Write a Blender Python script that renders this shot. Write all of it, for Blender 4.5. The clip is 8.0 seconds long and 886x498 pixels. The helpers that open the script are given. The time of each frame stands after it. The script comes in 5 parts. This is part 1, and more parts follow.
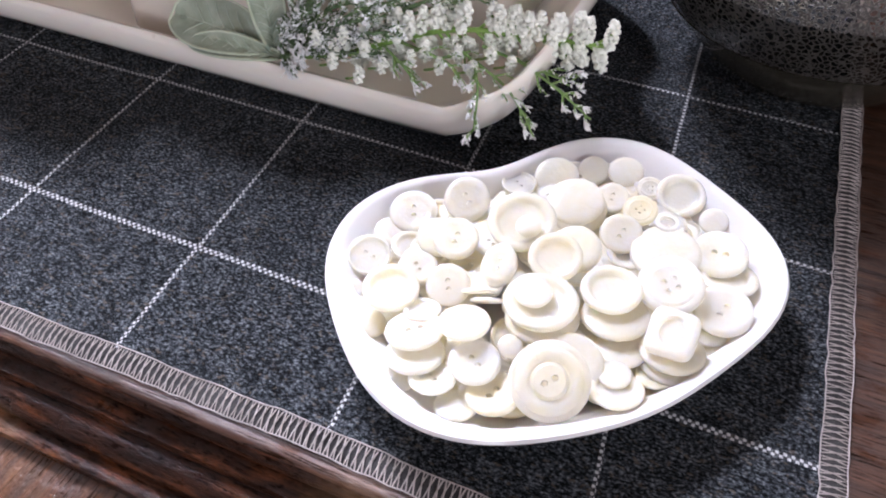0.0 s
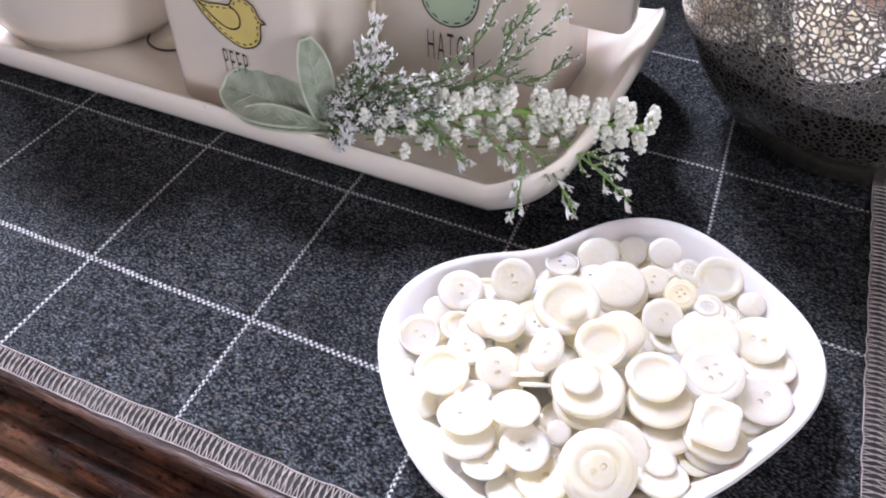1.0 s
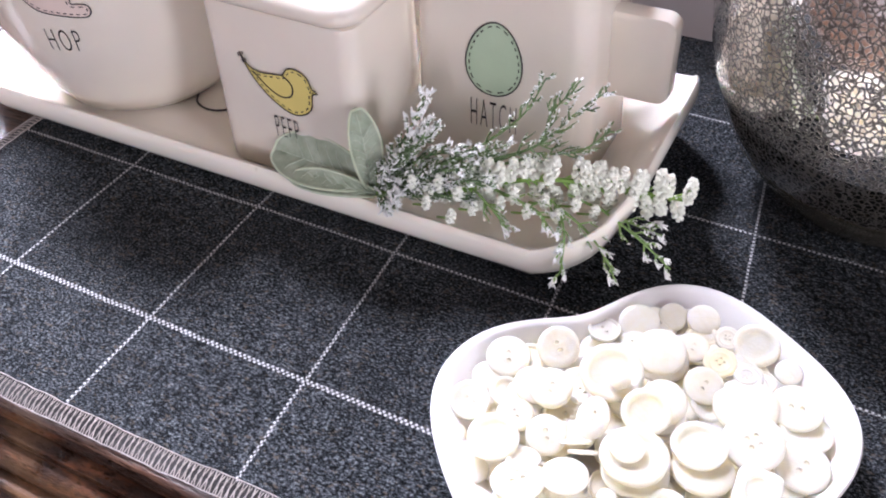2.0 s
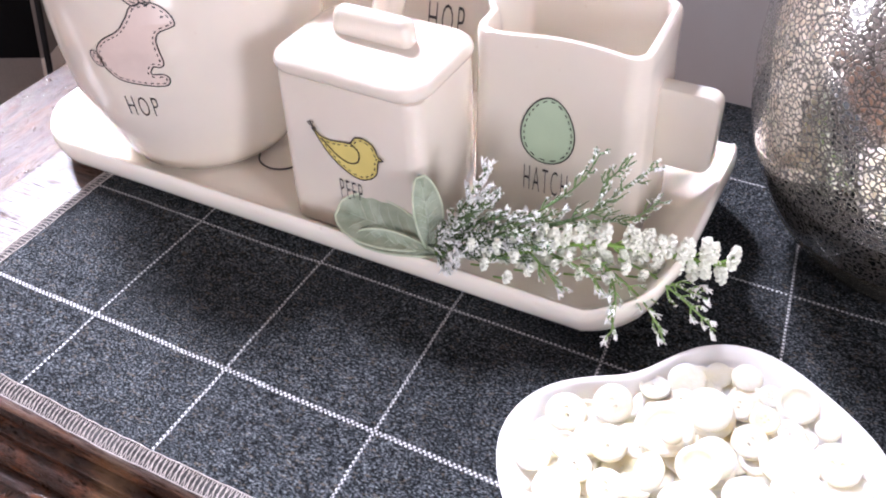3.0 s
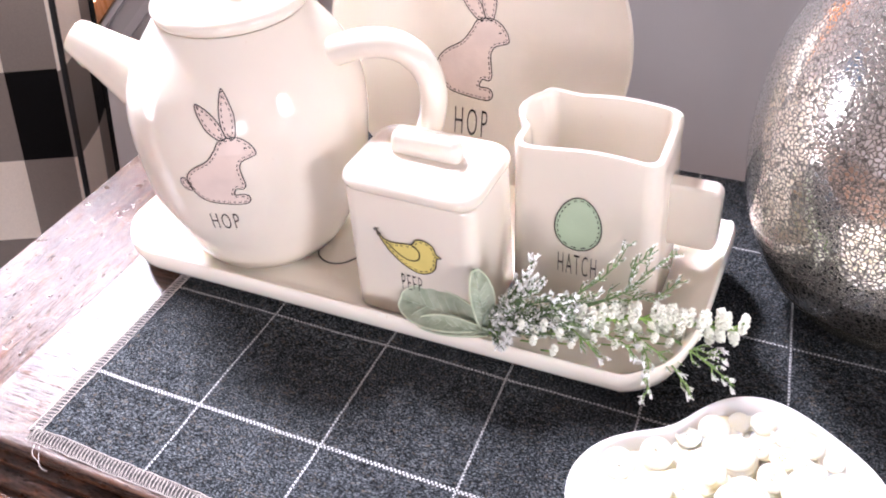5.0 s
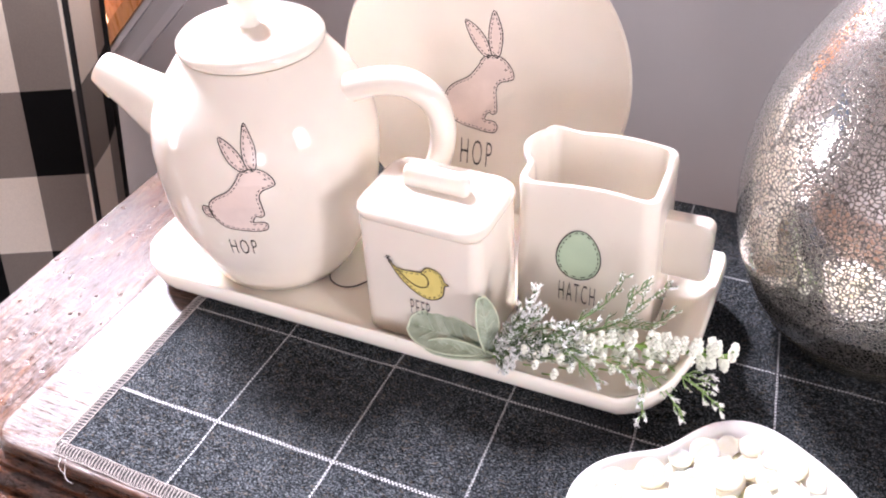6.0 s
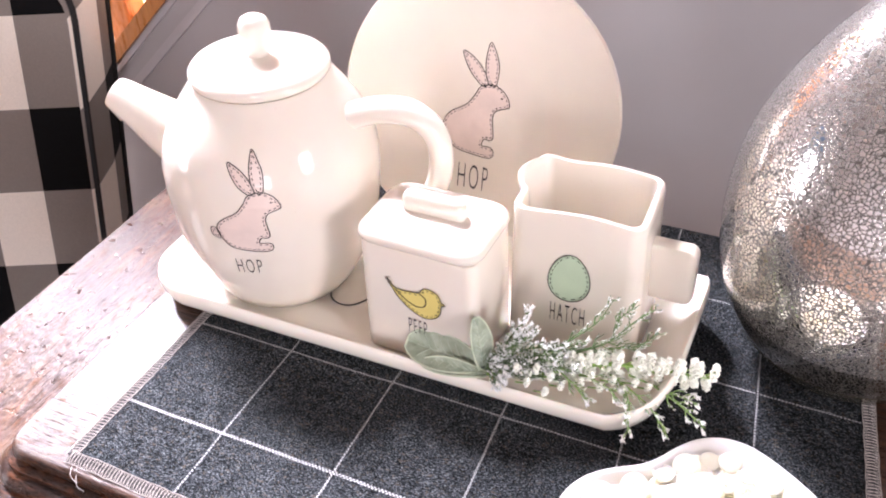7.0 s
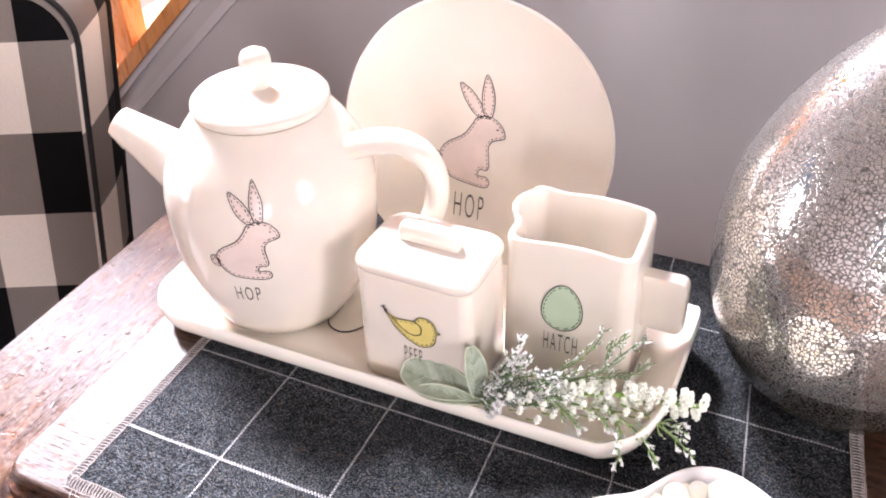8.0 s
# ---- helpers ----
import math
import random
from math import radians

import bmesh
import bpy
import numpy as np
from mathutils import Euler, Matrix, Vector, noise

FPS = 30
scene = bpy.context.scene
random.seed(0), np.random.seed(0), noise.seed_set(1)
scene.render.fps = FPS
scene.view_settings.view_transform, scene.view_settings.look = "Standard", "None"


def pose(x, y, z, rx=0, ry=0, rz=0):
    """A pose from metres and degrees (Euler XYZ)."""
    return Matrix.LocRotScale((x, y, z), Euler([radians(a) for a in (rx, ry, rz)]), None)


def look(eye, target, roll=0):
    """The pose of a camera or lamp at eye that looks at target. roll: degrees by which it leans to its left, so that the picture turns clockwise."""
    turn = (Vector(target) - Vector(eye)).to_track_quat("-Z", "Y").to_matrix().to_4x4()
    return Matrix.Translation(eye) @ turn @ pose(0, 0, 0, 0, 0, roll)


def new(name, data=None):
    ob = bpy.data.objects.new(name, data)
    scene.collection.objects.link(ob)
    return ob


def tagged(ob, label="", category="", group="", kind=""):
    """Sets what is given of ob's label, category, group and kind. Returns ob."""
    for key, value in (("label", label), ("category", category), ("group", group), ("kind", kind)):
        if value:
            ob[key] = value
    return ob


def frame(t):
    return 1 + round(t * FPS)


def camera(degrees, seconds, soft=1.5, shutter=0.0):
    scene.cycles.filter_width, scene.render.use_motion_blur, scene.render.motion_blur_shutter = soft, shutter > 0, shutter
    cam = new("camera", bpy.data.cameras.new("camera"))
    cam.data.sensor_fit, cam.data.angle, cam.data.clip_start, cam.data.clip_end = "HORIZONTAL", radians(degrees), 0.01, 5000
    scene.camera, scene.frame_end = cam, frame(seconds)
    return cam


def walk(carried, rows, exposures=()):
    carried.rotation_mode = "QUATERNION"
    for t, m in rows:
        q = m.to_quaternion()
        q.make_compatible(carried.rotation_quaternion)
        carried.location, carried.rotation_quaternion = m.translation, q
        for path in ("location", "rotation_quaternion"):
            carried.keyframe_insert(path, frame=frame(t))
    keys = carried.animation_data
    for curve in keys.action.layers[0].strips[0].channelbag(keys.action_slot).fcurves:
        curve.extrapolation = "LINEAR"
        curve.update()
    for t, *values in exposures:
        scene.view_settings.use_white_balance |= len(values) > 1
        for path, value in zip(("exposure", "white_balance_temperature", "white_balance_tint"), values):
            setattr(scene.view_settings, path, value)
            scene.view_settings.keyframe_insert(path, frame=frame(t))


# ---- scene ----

# ---------------- camera and its walk ----------------
cam = camera(50.93, 8.0, soft=2.0)
PATH = [
    (0, (0.1793, -0.1603, 0.2227), (-0.4766, 1.0788, -1.2036), -2.81),
    (0.5, (0.1706, -0.1615, 0.2338), (-0.4948, 1.089, -1.1781), -2.43),
    (1, (0.1658, -0.1597, 0.2461), (-0.5178, 1.0933, -1.1549), -2.67),
    (2.5, (0.1479, -0.1717, 0.2811), (-0.5869, 1.1119, -1.0652), -2.96),
    (3, (0.1413, -0.1834, 0.2966), (-0.6077, 1.1167, -1.0257), -2.8),
    (3.5, (0.1358, -0.1978, 0.3131), (-0.6162, 1.1252, -0.9846), -3.46),
    (4, (0.1318, -0.2146, 0.3302), (-0.6137, 1.13, -0.949), -4.63),
    (4.5, (0.1283, -0.2265, 0.3478), (-0.5974, 1.1404, -0.9191), -5.37),
    (6, (0.1291, -0.2519, 0.3896), (-0.5852, 1.1409, -0.8553), -4.02),
    (6.5, (0.1306, -0.2622, 0.401), (-0.5811, 1.1426, -0.8318), -3.32),
    (7, (0.1358, -0.267, 0.4098), (-0.5749, 1.1456, -0.8148), -3.09),
    (7.5, (0.1378, -0.2712, 0.4164), (-0.5709, 1.1566, -0.7915), -2.54),
    (8, (0.1398, -0.2701, 0.421), (-0.5776, 1.1666, -0.7711), -2.62),
]
walk(cam, [(t, look(eye, target, roll)) for t, eye, target, roll in PATH],
     exposures=[(0, -0.67, 5940, 26), (1.0, -0.63, 5950, 27), (2.5, -0.24, 6000, 27), (3.5, 0.04, 6070, 27), (4.5, 0.15, 6150, 27), (6.0, 0.19, 6300, 28), (7.0, 0.20, 6320, 28), (8.0, 0.25, 6380, 28)])

# ---------------- world and lights ----------------
world = bpy.data.worlds.new("daylight")
scene.world = world
world.use_nodes = True
sky = world.node_tree.nodes.new("ShaderNodeTexSky")
sky.sky_type = "NISHITA"
sky.sun_disc = False
sky.sun_elevation, sky.sun_rotation = radians(38), radians(-55)
world.node_tree.links.new(sky.outputs[0], world.node_tree.nodes["Background"].inputs[0])
world.node_tree.nodes["Background"].inputs[1].default_value = 0.05


def area(name, eye, target, sx, sy, watts, colour, spread=180):
    lamp = bpy.data.lights.new(name, "AREA")
    lamp.shape, lamp.size, lamp.size_y, lamp.energy, lamp.color = "RECTANGLE", sx, sy, watts, colour
    lamp.spread = radians(spread)
    ob = new(name, lamp)
    ob.matrix_world = look(eye, target)
    return ob


# daylight through the landing window beyond the stairs and the room windows
area("landing_window_light", (-1.62, 1.52, 2.55), (-0.05, 0.08, 0.0), 0.6, 0.5, 122, (0.90, 0.96, 1.0), 90)
area("stair_window_light", (-2.7, 1.60, 2.1), (-0.2, 0.05, 0.0), 0.8, 0.7, 76, (0.90, 0.96, 1.0), 90)
area("front_window_light", (1.2, -2.9, 0.42), (0.3, 0.0, 0.2), 0.8, 1.1, 35, (0.96, 0.985, 0.94))
area("far_side_window_light", (2.32, -0.80, 0.85), (0.0, 0.05, 0.1), 0.5, 0.7, 36, (0.96, 0.985, 0.94))
area("side_window_light", (-3.5, -1.3, 0.42), (0.0, 0.0, 0.2), 0.8, 1.1, 35, (0.96, 0.985, 0.94))


# ---------------- materials ----------------
class Nodes:
    def __init__(self, name):
        self.m = bpy.data.materials.new(name)
        self.m.use_nodes = True
        self.t = self.m.node_tree
        self.b = self.t.nodes["Principled BSDF"]
        self.co = self.t.nodes.new("ShaderNodeTexCoord")

    def add(self, kind, **inputs):
        n = self.t.nodes.new(kind)
        for k, v in inputs.items():
            key = int(k[1:]) if k[0] == "i" and k[1:].isdigit() else k.replace("_", " ")
            if isinstance(v, bpy.types.NodeSocket):
                self.t.links.new(v, n.inputs[key])
            else:
                n.inputs[key].default_value = v
        return n

    def math(self, op, a, b=0.0, c=0.0):
        n = self.add("ShaderNodeMath", i0=a, i1=b, i2=c)
        n.operation = op
        return n.outputs[0]

    def where(self, scale=(1, 1, 1), space="Object"):
        n = self.add("ShaderNodeMapping", Scale=scale)
        self.t.links.new(self.co.outputs[space], n.inputs[0])
        return n.outputs[0]

    def noise(self, vec, scale, detail=4.0, rough=0.55):
        return self.add("ShaderNodeTexNoise", Vector=vec, Scale=scale, Detail=detail, Roughness=rough).outputs[0]

    def ramp(self, fac, stops):
        n = self.add("ShaderNodeValToRGB", i0=fac)
        e = n.color_ramp.elements
        while len(e) < len(stops):
            e.new(0.5)
        for el, (p, c) in zip(e, stops):
            el.position, el.color = p, (*c, 1)
        return n.outputs[0]

    def mix(self, fac, a, b, kind="MIX"):
        n = self.t.nodes.new("ShaderNodeMix")
        n.data_type, n.blend_type = "RGBA", kind
        for i, v in ((0, fac), (6, a), (7, b)):
            if isinstance(v, bpy.types.NodeSocket):
                self.t.links.new(v, n.inputs[i])
            else:
                n.inputs[i].default_value = v if i == 0 else (*v, 1)
        return n.outputs[2]

    def put(self, **kw):
        for k, v in kw.items():
            key = k.replace("_", " ")
            if isinstance(v, bpy.types.NodeSocket):
                self.t.links.new(v, self.b.inputs[key])
            else:
                self.b.inputs[key].default_value = (*v, 1) if isinstance(v, tuple) and self.b.inputs[key].type == "RGBA" else v
        return self

    def bump(self, height, strength, distance):
        n = self.add("ShaderNodeBump", Height=height, Strength=strength, Distance=distance)
        self.t.links.new(n.outputs[0], self.b.inputs["Normal"])
        return self


def plain(name, colour, rough, vary=0.06, scale=40.0, bump=0.15, dist=0.0006, metal=0.0):
    n = Nodes(name)
    v = n.where()
    f = n.noise(v, scale, 5)
    lo = tuple(c * (1 - vary) for c in colour)
    hi = tuple(min(1, c * (1 + vary)) for c in colour)
    fine = n.noise(v, scale * 9, 3)
    n.put(Base_Color=n.ramp(f, [(0.3, lo), (0.7, hi)]), Roughness=rough, Metallic=metal)
    n.bump(fine, bump, dist)
    return n.m


def glaze(name, colour):
    n = Nodes(name)
    v = n.where()
    f = n.noise(v, 28.0, 4)
    g = n.noise(v, 9.0, 2)
    lo = tuple(c * 0.96 for c in colour)
    col = n.ramp(f, [(0.3, lo), (0.7, colour)])
    spot = n.noise(v, 230.0, 1)
    col = n.mix(n.ramp(spot, [(0.78, (0, 0, 0)), (0.82, (0.25, 0.25, 0.25))]), col, (0.62, 0.5, 0.38))
    n.put(Base_Color=col, Roughness=n.ramp(f, [(0.3, (0.05, 0.05, 0.05)), (0.7, (0.12, 0.12, 0.12))]),
          Subsurface_Weight=0.12, Subsurface_Radius=(1.0, 0.55, 0.3), Subsurface_Scale=0.0016)
    n.bump(g, 0.35, 0.004)
    return n.m


CREAM = glaze("cream_glaze", (0.775, 0.705, 0.61))
TRAY_GLAZE = glaze("pale_cream_glaze", (0.92, 0.86, 0.755))
WHITE = glaze("white_glaze", (0.73, 0.71, 0.69))
INK = plain("dark_ink", (0.035, 0.03, 0.03), 0.35)
PINK = plain("pink_print", (0.735, 0.60, 0.535), 0.2)
YELLOW = plain("yellow_print", (0.74, 0.61, 0.20), 0.2)
GREEN = plain("green_print", (0.47, 0.59, 0.42), 0.2)


def wool():
    n = Nodes("charcoal_wool")
    v = n.where()
    sep = n.add("ShaderNodeSeparateXYZ", Vector=v)
    x, y = sep.outputs[0], sep.outputs[1]
    weave = n.noise(n.where((820, 1250, 900)), 1.0, 2, 0.6)
    hair = n.noise(n.where((1500, 2300, 1800)), 1.0, 3, 0.7)
    mott = n.noise(v, 170.0, 3, 0.6)
    big = n.noise(v, 22.0, 3)
    mixed = n.math("ADD", n.math("MULTIPLY", weave, 0.58), n.math("ADD", n.math("MULTIPLY", hair, 0.30), n.math("MULTIPLY", mott, 0.12)))
    base = n.ramp(mixed, [(0.385, (0.0018, 0.0020, 0.0022)), (0.475, (0.0112, 0.0126, 0.0142)), (0.555, (0.055, 0.0605, 0.066)), (0.65, (0.185, 0.198, 0.204))])
    base = n.mix(n.ramp(n.noise(n.where((420, 700, 300)), 1.0, 2), [(0.60, (0, 0, 0)), (0.70, (0.5, 0.5, 0.5))]), base, (0.14, 0.11, 0.078))
    base = n.mix(n.ramp(big, [(0.35, (0.25, 0.25, 0.25)), (0.6, (0, 0, 0))]), base, (0.012, 0.012, 0.013))

    def lines(c, width):
        f = n.math("FRACT", n.math("ADD", n.math("DIVIDE", c, 0.074), 100.5))
        d = n.math("MULTIPLY", n.math("ABSOLUTE", n.math("SUBTRACT", f, 0.5)), 0.074)
        return n.math("LESS_THAN", d, width)

    wob = n.math("MULTIPLY", n.math("SUBTRACT", n.noise(v, 25.0, 2), 0.5), 0.0018)
    x = n.math("ADD", x, n.math("MULTIPLY", n.math("MULTIPLY", n.math("MAXIMUM", n.math("ADD", x, 0.09), 0.0), 0.6), y))
    y2, x2 = n.math("ADD", y, wob), n.math("ADD", x, wob)
    main = n.math("LESS_THAN", n.math("ABSOLUTE", y2), 0.00105)
    thin = n.math("MAXIMUM", lines(x2, 0.00066), lines(y2, 0.00068))
    grid = n.math("MAXIMUM", main, thin)
    dots = n.math("MULTIPLY", n.math("SINE", n.math("MULTIPLY", x, 2856.0)), n.math("SINE", n.math("MULTIPLY", y, 2856.0)))
    dots = n.ramp(dots, [(0.0, (0.05, 0.05, 0.05)), (0.2, (1, 1, 1))])
    fuzz = n.ramp(weave, [(0.32, (0.35, 0.35, 0.35)), (0.5, (0.9, 0.9, 0.9))])
    m = n.mix(1.0, n.mix(1.0, dots, fuzz, "MULTIPLY"), grid, "MULTIPLY")
    col = n.mix(m, base, (0.60, 0.59, 0.58))
    n.put(Base_Color=col, Roughness=0.9, Specular_IOR_Level=0.04)
    n.bump(n.math("ADD", mixed, n.math("MULTIPLY", grid, 0.4)), 0.6, 0.0010)
    return n.m


def wood(name, dark, mid, light, rough, stretch, worn=0.0, craze=0.3, coat=0.6, patch=110.0, gloss=0.5, film=0.30):
    """Varnished wood: streaked grain, dark open pores, varnish that is worn off in patches."""
    n = Nodes(name)
    grain = n.noise(n.where(stretch), 1.0, 6, 0.65)
    fine = n.noise(n.where(tuple(s * 4.6 for s in stretch)), 1.0, 4, 0.7)
    blot = n.noise(n.where(), 16.0, 5, 0.6)
    flake = n.noise(n.where(tuple(patch * (0.45 if s == min(stretch) else 1.0) for s in stretch)), 1.0, 5, 0.65)
    col = n.ramp(grain, [(0.25, dark), (0.5, mid), (0.78, light)])
    col = n.mix(n.ramp(fine, [(0.36, (0.9, 0.9, 0.9)), (0.52, (0, 0, 0))]), col, dark)
    col = n.mix(n.ramp(blot, [(0.55, (0, 0, 0)), (0.72, (worn, worn, worn))]), col, (0.46, 0.26, 0.13))
    pores = n.ramp(fine, [(0.35, (0.03, 0.03, 0.03)), (0.46, (1, 1, 1))])
    left = n.ramp(flake, [(0.32, (0.28, 0.28, 0.28)), (0.48, (1, 1, 1))])
    shine = n.mix(1.0, pores, left, "MULTIPLY")
    r = n.ramp(n.noise(n.where(), 90.0, 4, 0.7), [(0.3, (rough * 0.8,) * 3), (0.7, (min(1, rough * 1.4),) * 3)])
    n.put(Base_Color=col, Roughness=r, Specular_IOR_Level=n.mix(1.0, shine, (gloss,) * 3, "MULTIPLY"), Coat_Weight=n.mix(1.0, shine, (coat,) * 3, "MULTIPLY"), Coat_Roughness=film)
    n.bump(n.math("ADD", n.math("ADD", fine, flake), n.math("MULTIPLY", n.noise(n.where((130, 130, 130)), 1.0, 3), 0.8)), craze, 0.0012)
    return n.m


WOOL = wool()
THREAD = plain("taupe_thread", (0.42, 0.37, 0.34), 0.85, 0.2, 300.0)
HEM_FOLD = plain("folded_wool", (0.045, 0.042, 0.041), 0.95, 0.3, 500.0, 0.5)
OAK_TOP = wood("dark_oak_top", (0.010, 0.004, 0.002), (0.050, 0.018, 0.007), (0.12, 0.045, 0.017), 0.42, (18, 300, 60), 0.15, 0.35, 0.46, 160.0, 0.5, 0.26)
OAK_EDGE = wood("dark_oak_moulding", (0.004, 0.0016, 0.001), (0.030, 0.010, 0.0045), (0.20, 0.062, 0.020), 0.30, (42, 160, 220), 0.3, 0.55, 0.26, 140.0, 0.22, 0.08)
OAK_LOW = wood("worn_orange_oak", (0.014, 0.0045, 0.002), (0.070, 0.023, 0.0075), (0.21, 0.08, 0.025), 0.30, (210, 22, 60), 0.25, 1.0, 1.0, 150.0, 0.8, 0.14)
PINE = wood("orange_pine", (0.42, 0.16, 0.045), (0.58, 0.25, 0.075), (0.66, 0.32, 0.11), 0.4, (40, 40, 6), 0.0, 0.1)
GREY_WALL = plain("grey_wall_paint", (0.435, 0.417, 0.42), 0.6, 0.03, 7.0, 0.12, 0.002)
TRIM = plain("grey_trim_paint", (0.5, 0.48, 0.49), 0.4, 0.03, 12.0, 0.1, 0.001)
CEIL = plain("white_ceiling_paint", (0.50, 0.49, 0.48), 0.8, 0.02, 5.0)
ROOM = plain("grey_room_paint", (0.47, 0.45, 0.45), 0.7, 0.03, 5.0)
PALE = plain("pale_landing_paint", (0.78, 0.72, 0.68), 0.7, 0.03, 5.0)
FLOOR = wood("brown_floor_boards", (0.08, 0.035, 0.015), (0.2, 0.095, 0.045), (0.3, 0.16, 0.08), 0.4, (14, 120, 60))



# ---------------- mesh helpers ----------------
LEAN = {"teapot": (0.020, 0.022), "armchair": (0.14, 0.07)}


def part(name, bm, material, parent=None, label="", smooth=True):
    me = bpy.data.meshes.new(name)
    bmesh.ops.recalc_face_normals(bm, faces=bm.faces)
    root = parent
    while root and root.parent:
        root = root.parent
    if root and root.name in LEAN:
        # things that do not stand quite upright
        m = root.matrix_world
        back = m.inverted()
        kx, ky = LEAN[root.name]
        for v in bm.verts:
            w = m @ v.co
            h = w.z - m.translation.z
            v.co = back @ Vector((w.x + kx * h, w.y + ky * h, w.z))
    bm.to_mesh(me)
    bm.free()
    me.materials.append(material)
    for p in me.polygons:
        p.use_smooth = smooth
    if smooth:
        me.set_sharp_from_angle(angle=radians(42))
    ob = new(name, me)
    if parent:
        ob.parent = parent
    if label:
        ob["label"] = label
    return ob


def empty(name, m, label, category, group="", kind=""):
    ob = new(name)
    ob.empty_display_size = 0.02
    ob.matrix_basis = m
    bpy.context.view_layer.update()
    return tagged(ob, label, category, group, kind)


def loft(loops, cap_start=True, cap_end=True, bm=None):
    bm = bm or bmesh.new()
    rows = [[bm.verts.new(p) for p in loop] for loop in loops]
    n = len(rows[0])
    for a, b in zip(rows, rows[1:]):
        for i in range(n):
            j = (i + 1) % n
            bm.faces.new((a[i], a[j], b[j], b[i]))
    if cap_start:
        bm.faces.new(rows[0][::-1])
    if cap_end:
        bm.faces.new(rows[-1])
    return bm


def lathe(profile, n=48, wob=0.0, bm=None):
    loops = []
    for r, z in profile:
        loops.append([(r * (1 + wob * math.sin(2 * a + 1) + wob * 0.6 * math.sin(3 * a)) * math.cos(a),
                       r * (1 + wob * math.sin(2 * a + 1) + wob * 0.6 * math.sin(3 * a)) * math.sin(a), z)
                      for a in (2 * math.pi * i / n for i in range(n))])
    return loft(loops, bm=bm)


def rrect(cx, cy, hx, hy, r, z, k=6):
    out = []
    for sx, sy, a0 in ((1, 1, 0), (-1, 1, 90), (-1, -1, 180), (1, -1, 270)):
        for i in range(k + 1):
            a = radians(a0 + 90 * i / k)
            out.append((cx + sx * (hx - r) + r * math.cos(a), cy + sy * (hy - r) + r * math.sin(a), z))
    return out


def rbox(cx, cy, z0, z1, hx, hy, r, e=0.002, taper=0.0, bm=None):
    """A box with rounded upright corners and softened rims; taper widens its foot."""
    rows = []
    for z, o in ((z0, -e), (z0 + e * 0.3, -e * 0.3), (z0 + e, 0), ((z0 + z1) / 2, 0), (z1 - e, 0), (z1 - e * 0.3, -e * 0.3), (z1, -e)):
        w = taper * (z1 - z) / (z1 - z0)
        rows.append(rrect(cx, cy, hx + o + w, hy + o + w, max(r + o, 0.0004), z))
    return loft(rows, bm=bm)


def smooth_path(pts, n):
    """Catmull-Rom through the points, n steps a span."""
    P = [Vector(p) for p in pts]
    out = []
    for i in range(len(P) - 1):
        a, b, c, d = P[max(i - 1, 0)], P[i], P[i + 1], P[min(i + 2, len(P) - 1)]
        for j in range(n):
            t = j / n
            out.append(0.5 * ((2 * b) + (c - a) * t + (2 * a - 5 * b + 4 * c - d) * t * t + (3 * b - a - 3 * c + d) * t ** 3))
    out.append(P[-1])
    return out


def tube(pts, radii, n=8, flat=1.0, bm=None):
    pts = [Vector(p) for p in pts]
    if not isinstance(radii, (list, tuple)):
        radii = [radii] * len(pts)
    loops = []
    side = None
    for i, p in enumerate(pts):
        d = (pts[min(i + 1, len(pts) - 1)] - pts[max(i - 1, 0)]).normalized()
        if side is None:
            side = d.cross(Vector((0, 0, 1)))
            if side.length < 0.05:
                side = d.cross(Vector((0, 1, 0)))
        side = (side - d * side.dot(d)).normalized()
        up = side.cross(d)
        loops.append([p + side * radii[i] * flat * math.cos(a) + up * radii[i] * math.sin(a) for a in (2 * math.pi * k / n for k in range(n))])
    return loft(loops, bm=bm)


def slab(name, lo, hi, material, kind="structure", label="", category="", smooth=False):
    bm = bmesh.new()
    bmesh.ops.create_cube(bm, size=1)
    for v in bm.verts:
        v.co = Vector([l + (c + 0.5) * (h - l) for c, l, h in zip(v.co, lo, hi)])
    ob = part(name, bm, material, smooth=smooth)
    return tagged(ob, label, category, kind=kind)


# ---------------- the room ----------------
WALL = 0.460
FLOOR_Z = -0.62
CEIL_Z = 2.9
SLOPE = 0.936


def slope_z(x):
    return -0.088 + SLOPE * (x + 0.663)


def wall_prism(name, poly, y0, y1, material, label, category="wall"):
    bm = loft([[(x, y0, z) for x, z in poly], [(x, y1, z) for x, z in poly]])
    return tagged(part(name, bm, material, smooth=False), label, category, kind="structure")


x_floor = -0.663 + (FLOOR_Z + 0.088) / SLOPE
wall_prism("wall_stair", [(x_floor, FLOOR_Z), (2.4, FLOOR_Z), (2.4, slope_z(2.4))], WALL, WALL + 0.10, GREY_WALL,
           "matt grey painted wall under the stair slope")


def sloped(name, d0, d1, y0, y1, material, label, category):
    """A strip that follows the stair slope, between two distances below its top."""
    c = math.sqrt(1 + SLOPE ** 2)
    a, b = x_floor + 0.05, 2.38
    poly = [(a, slope_z(a) - d0 * c), (b, slope_z(b) - d0 * c), (b, slope_z(b) - d1 * c), (a, slope_z(a) - d1 * c)]
    return wall_prism(name, poly, y0, y1, material, label, category)


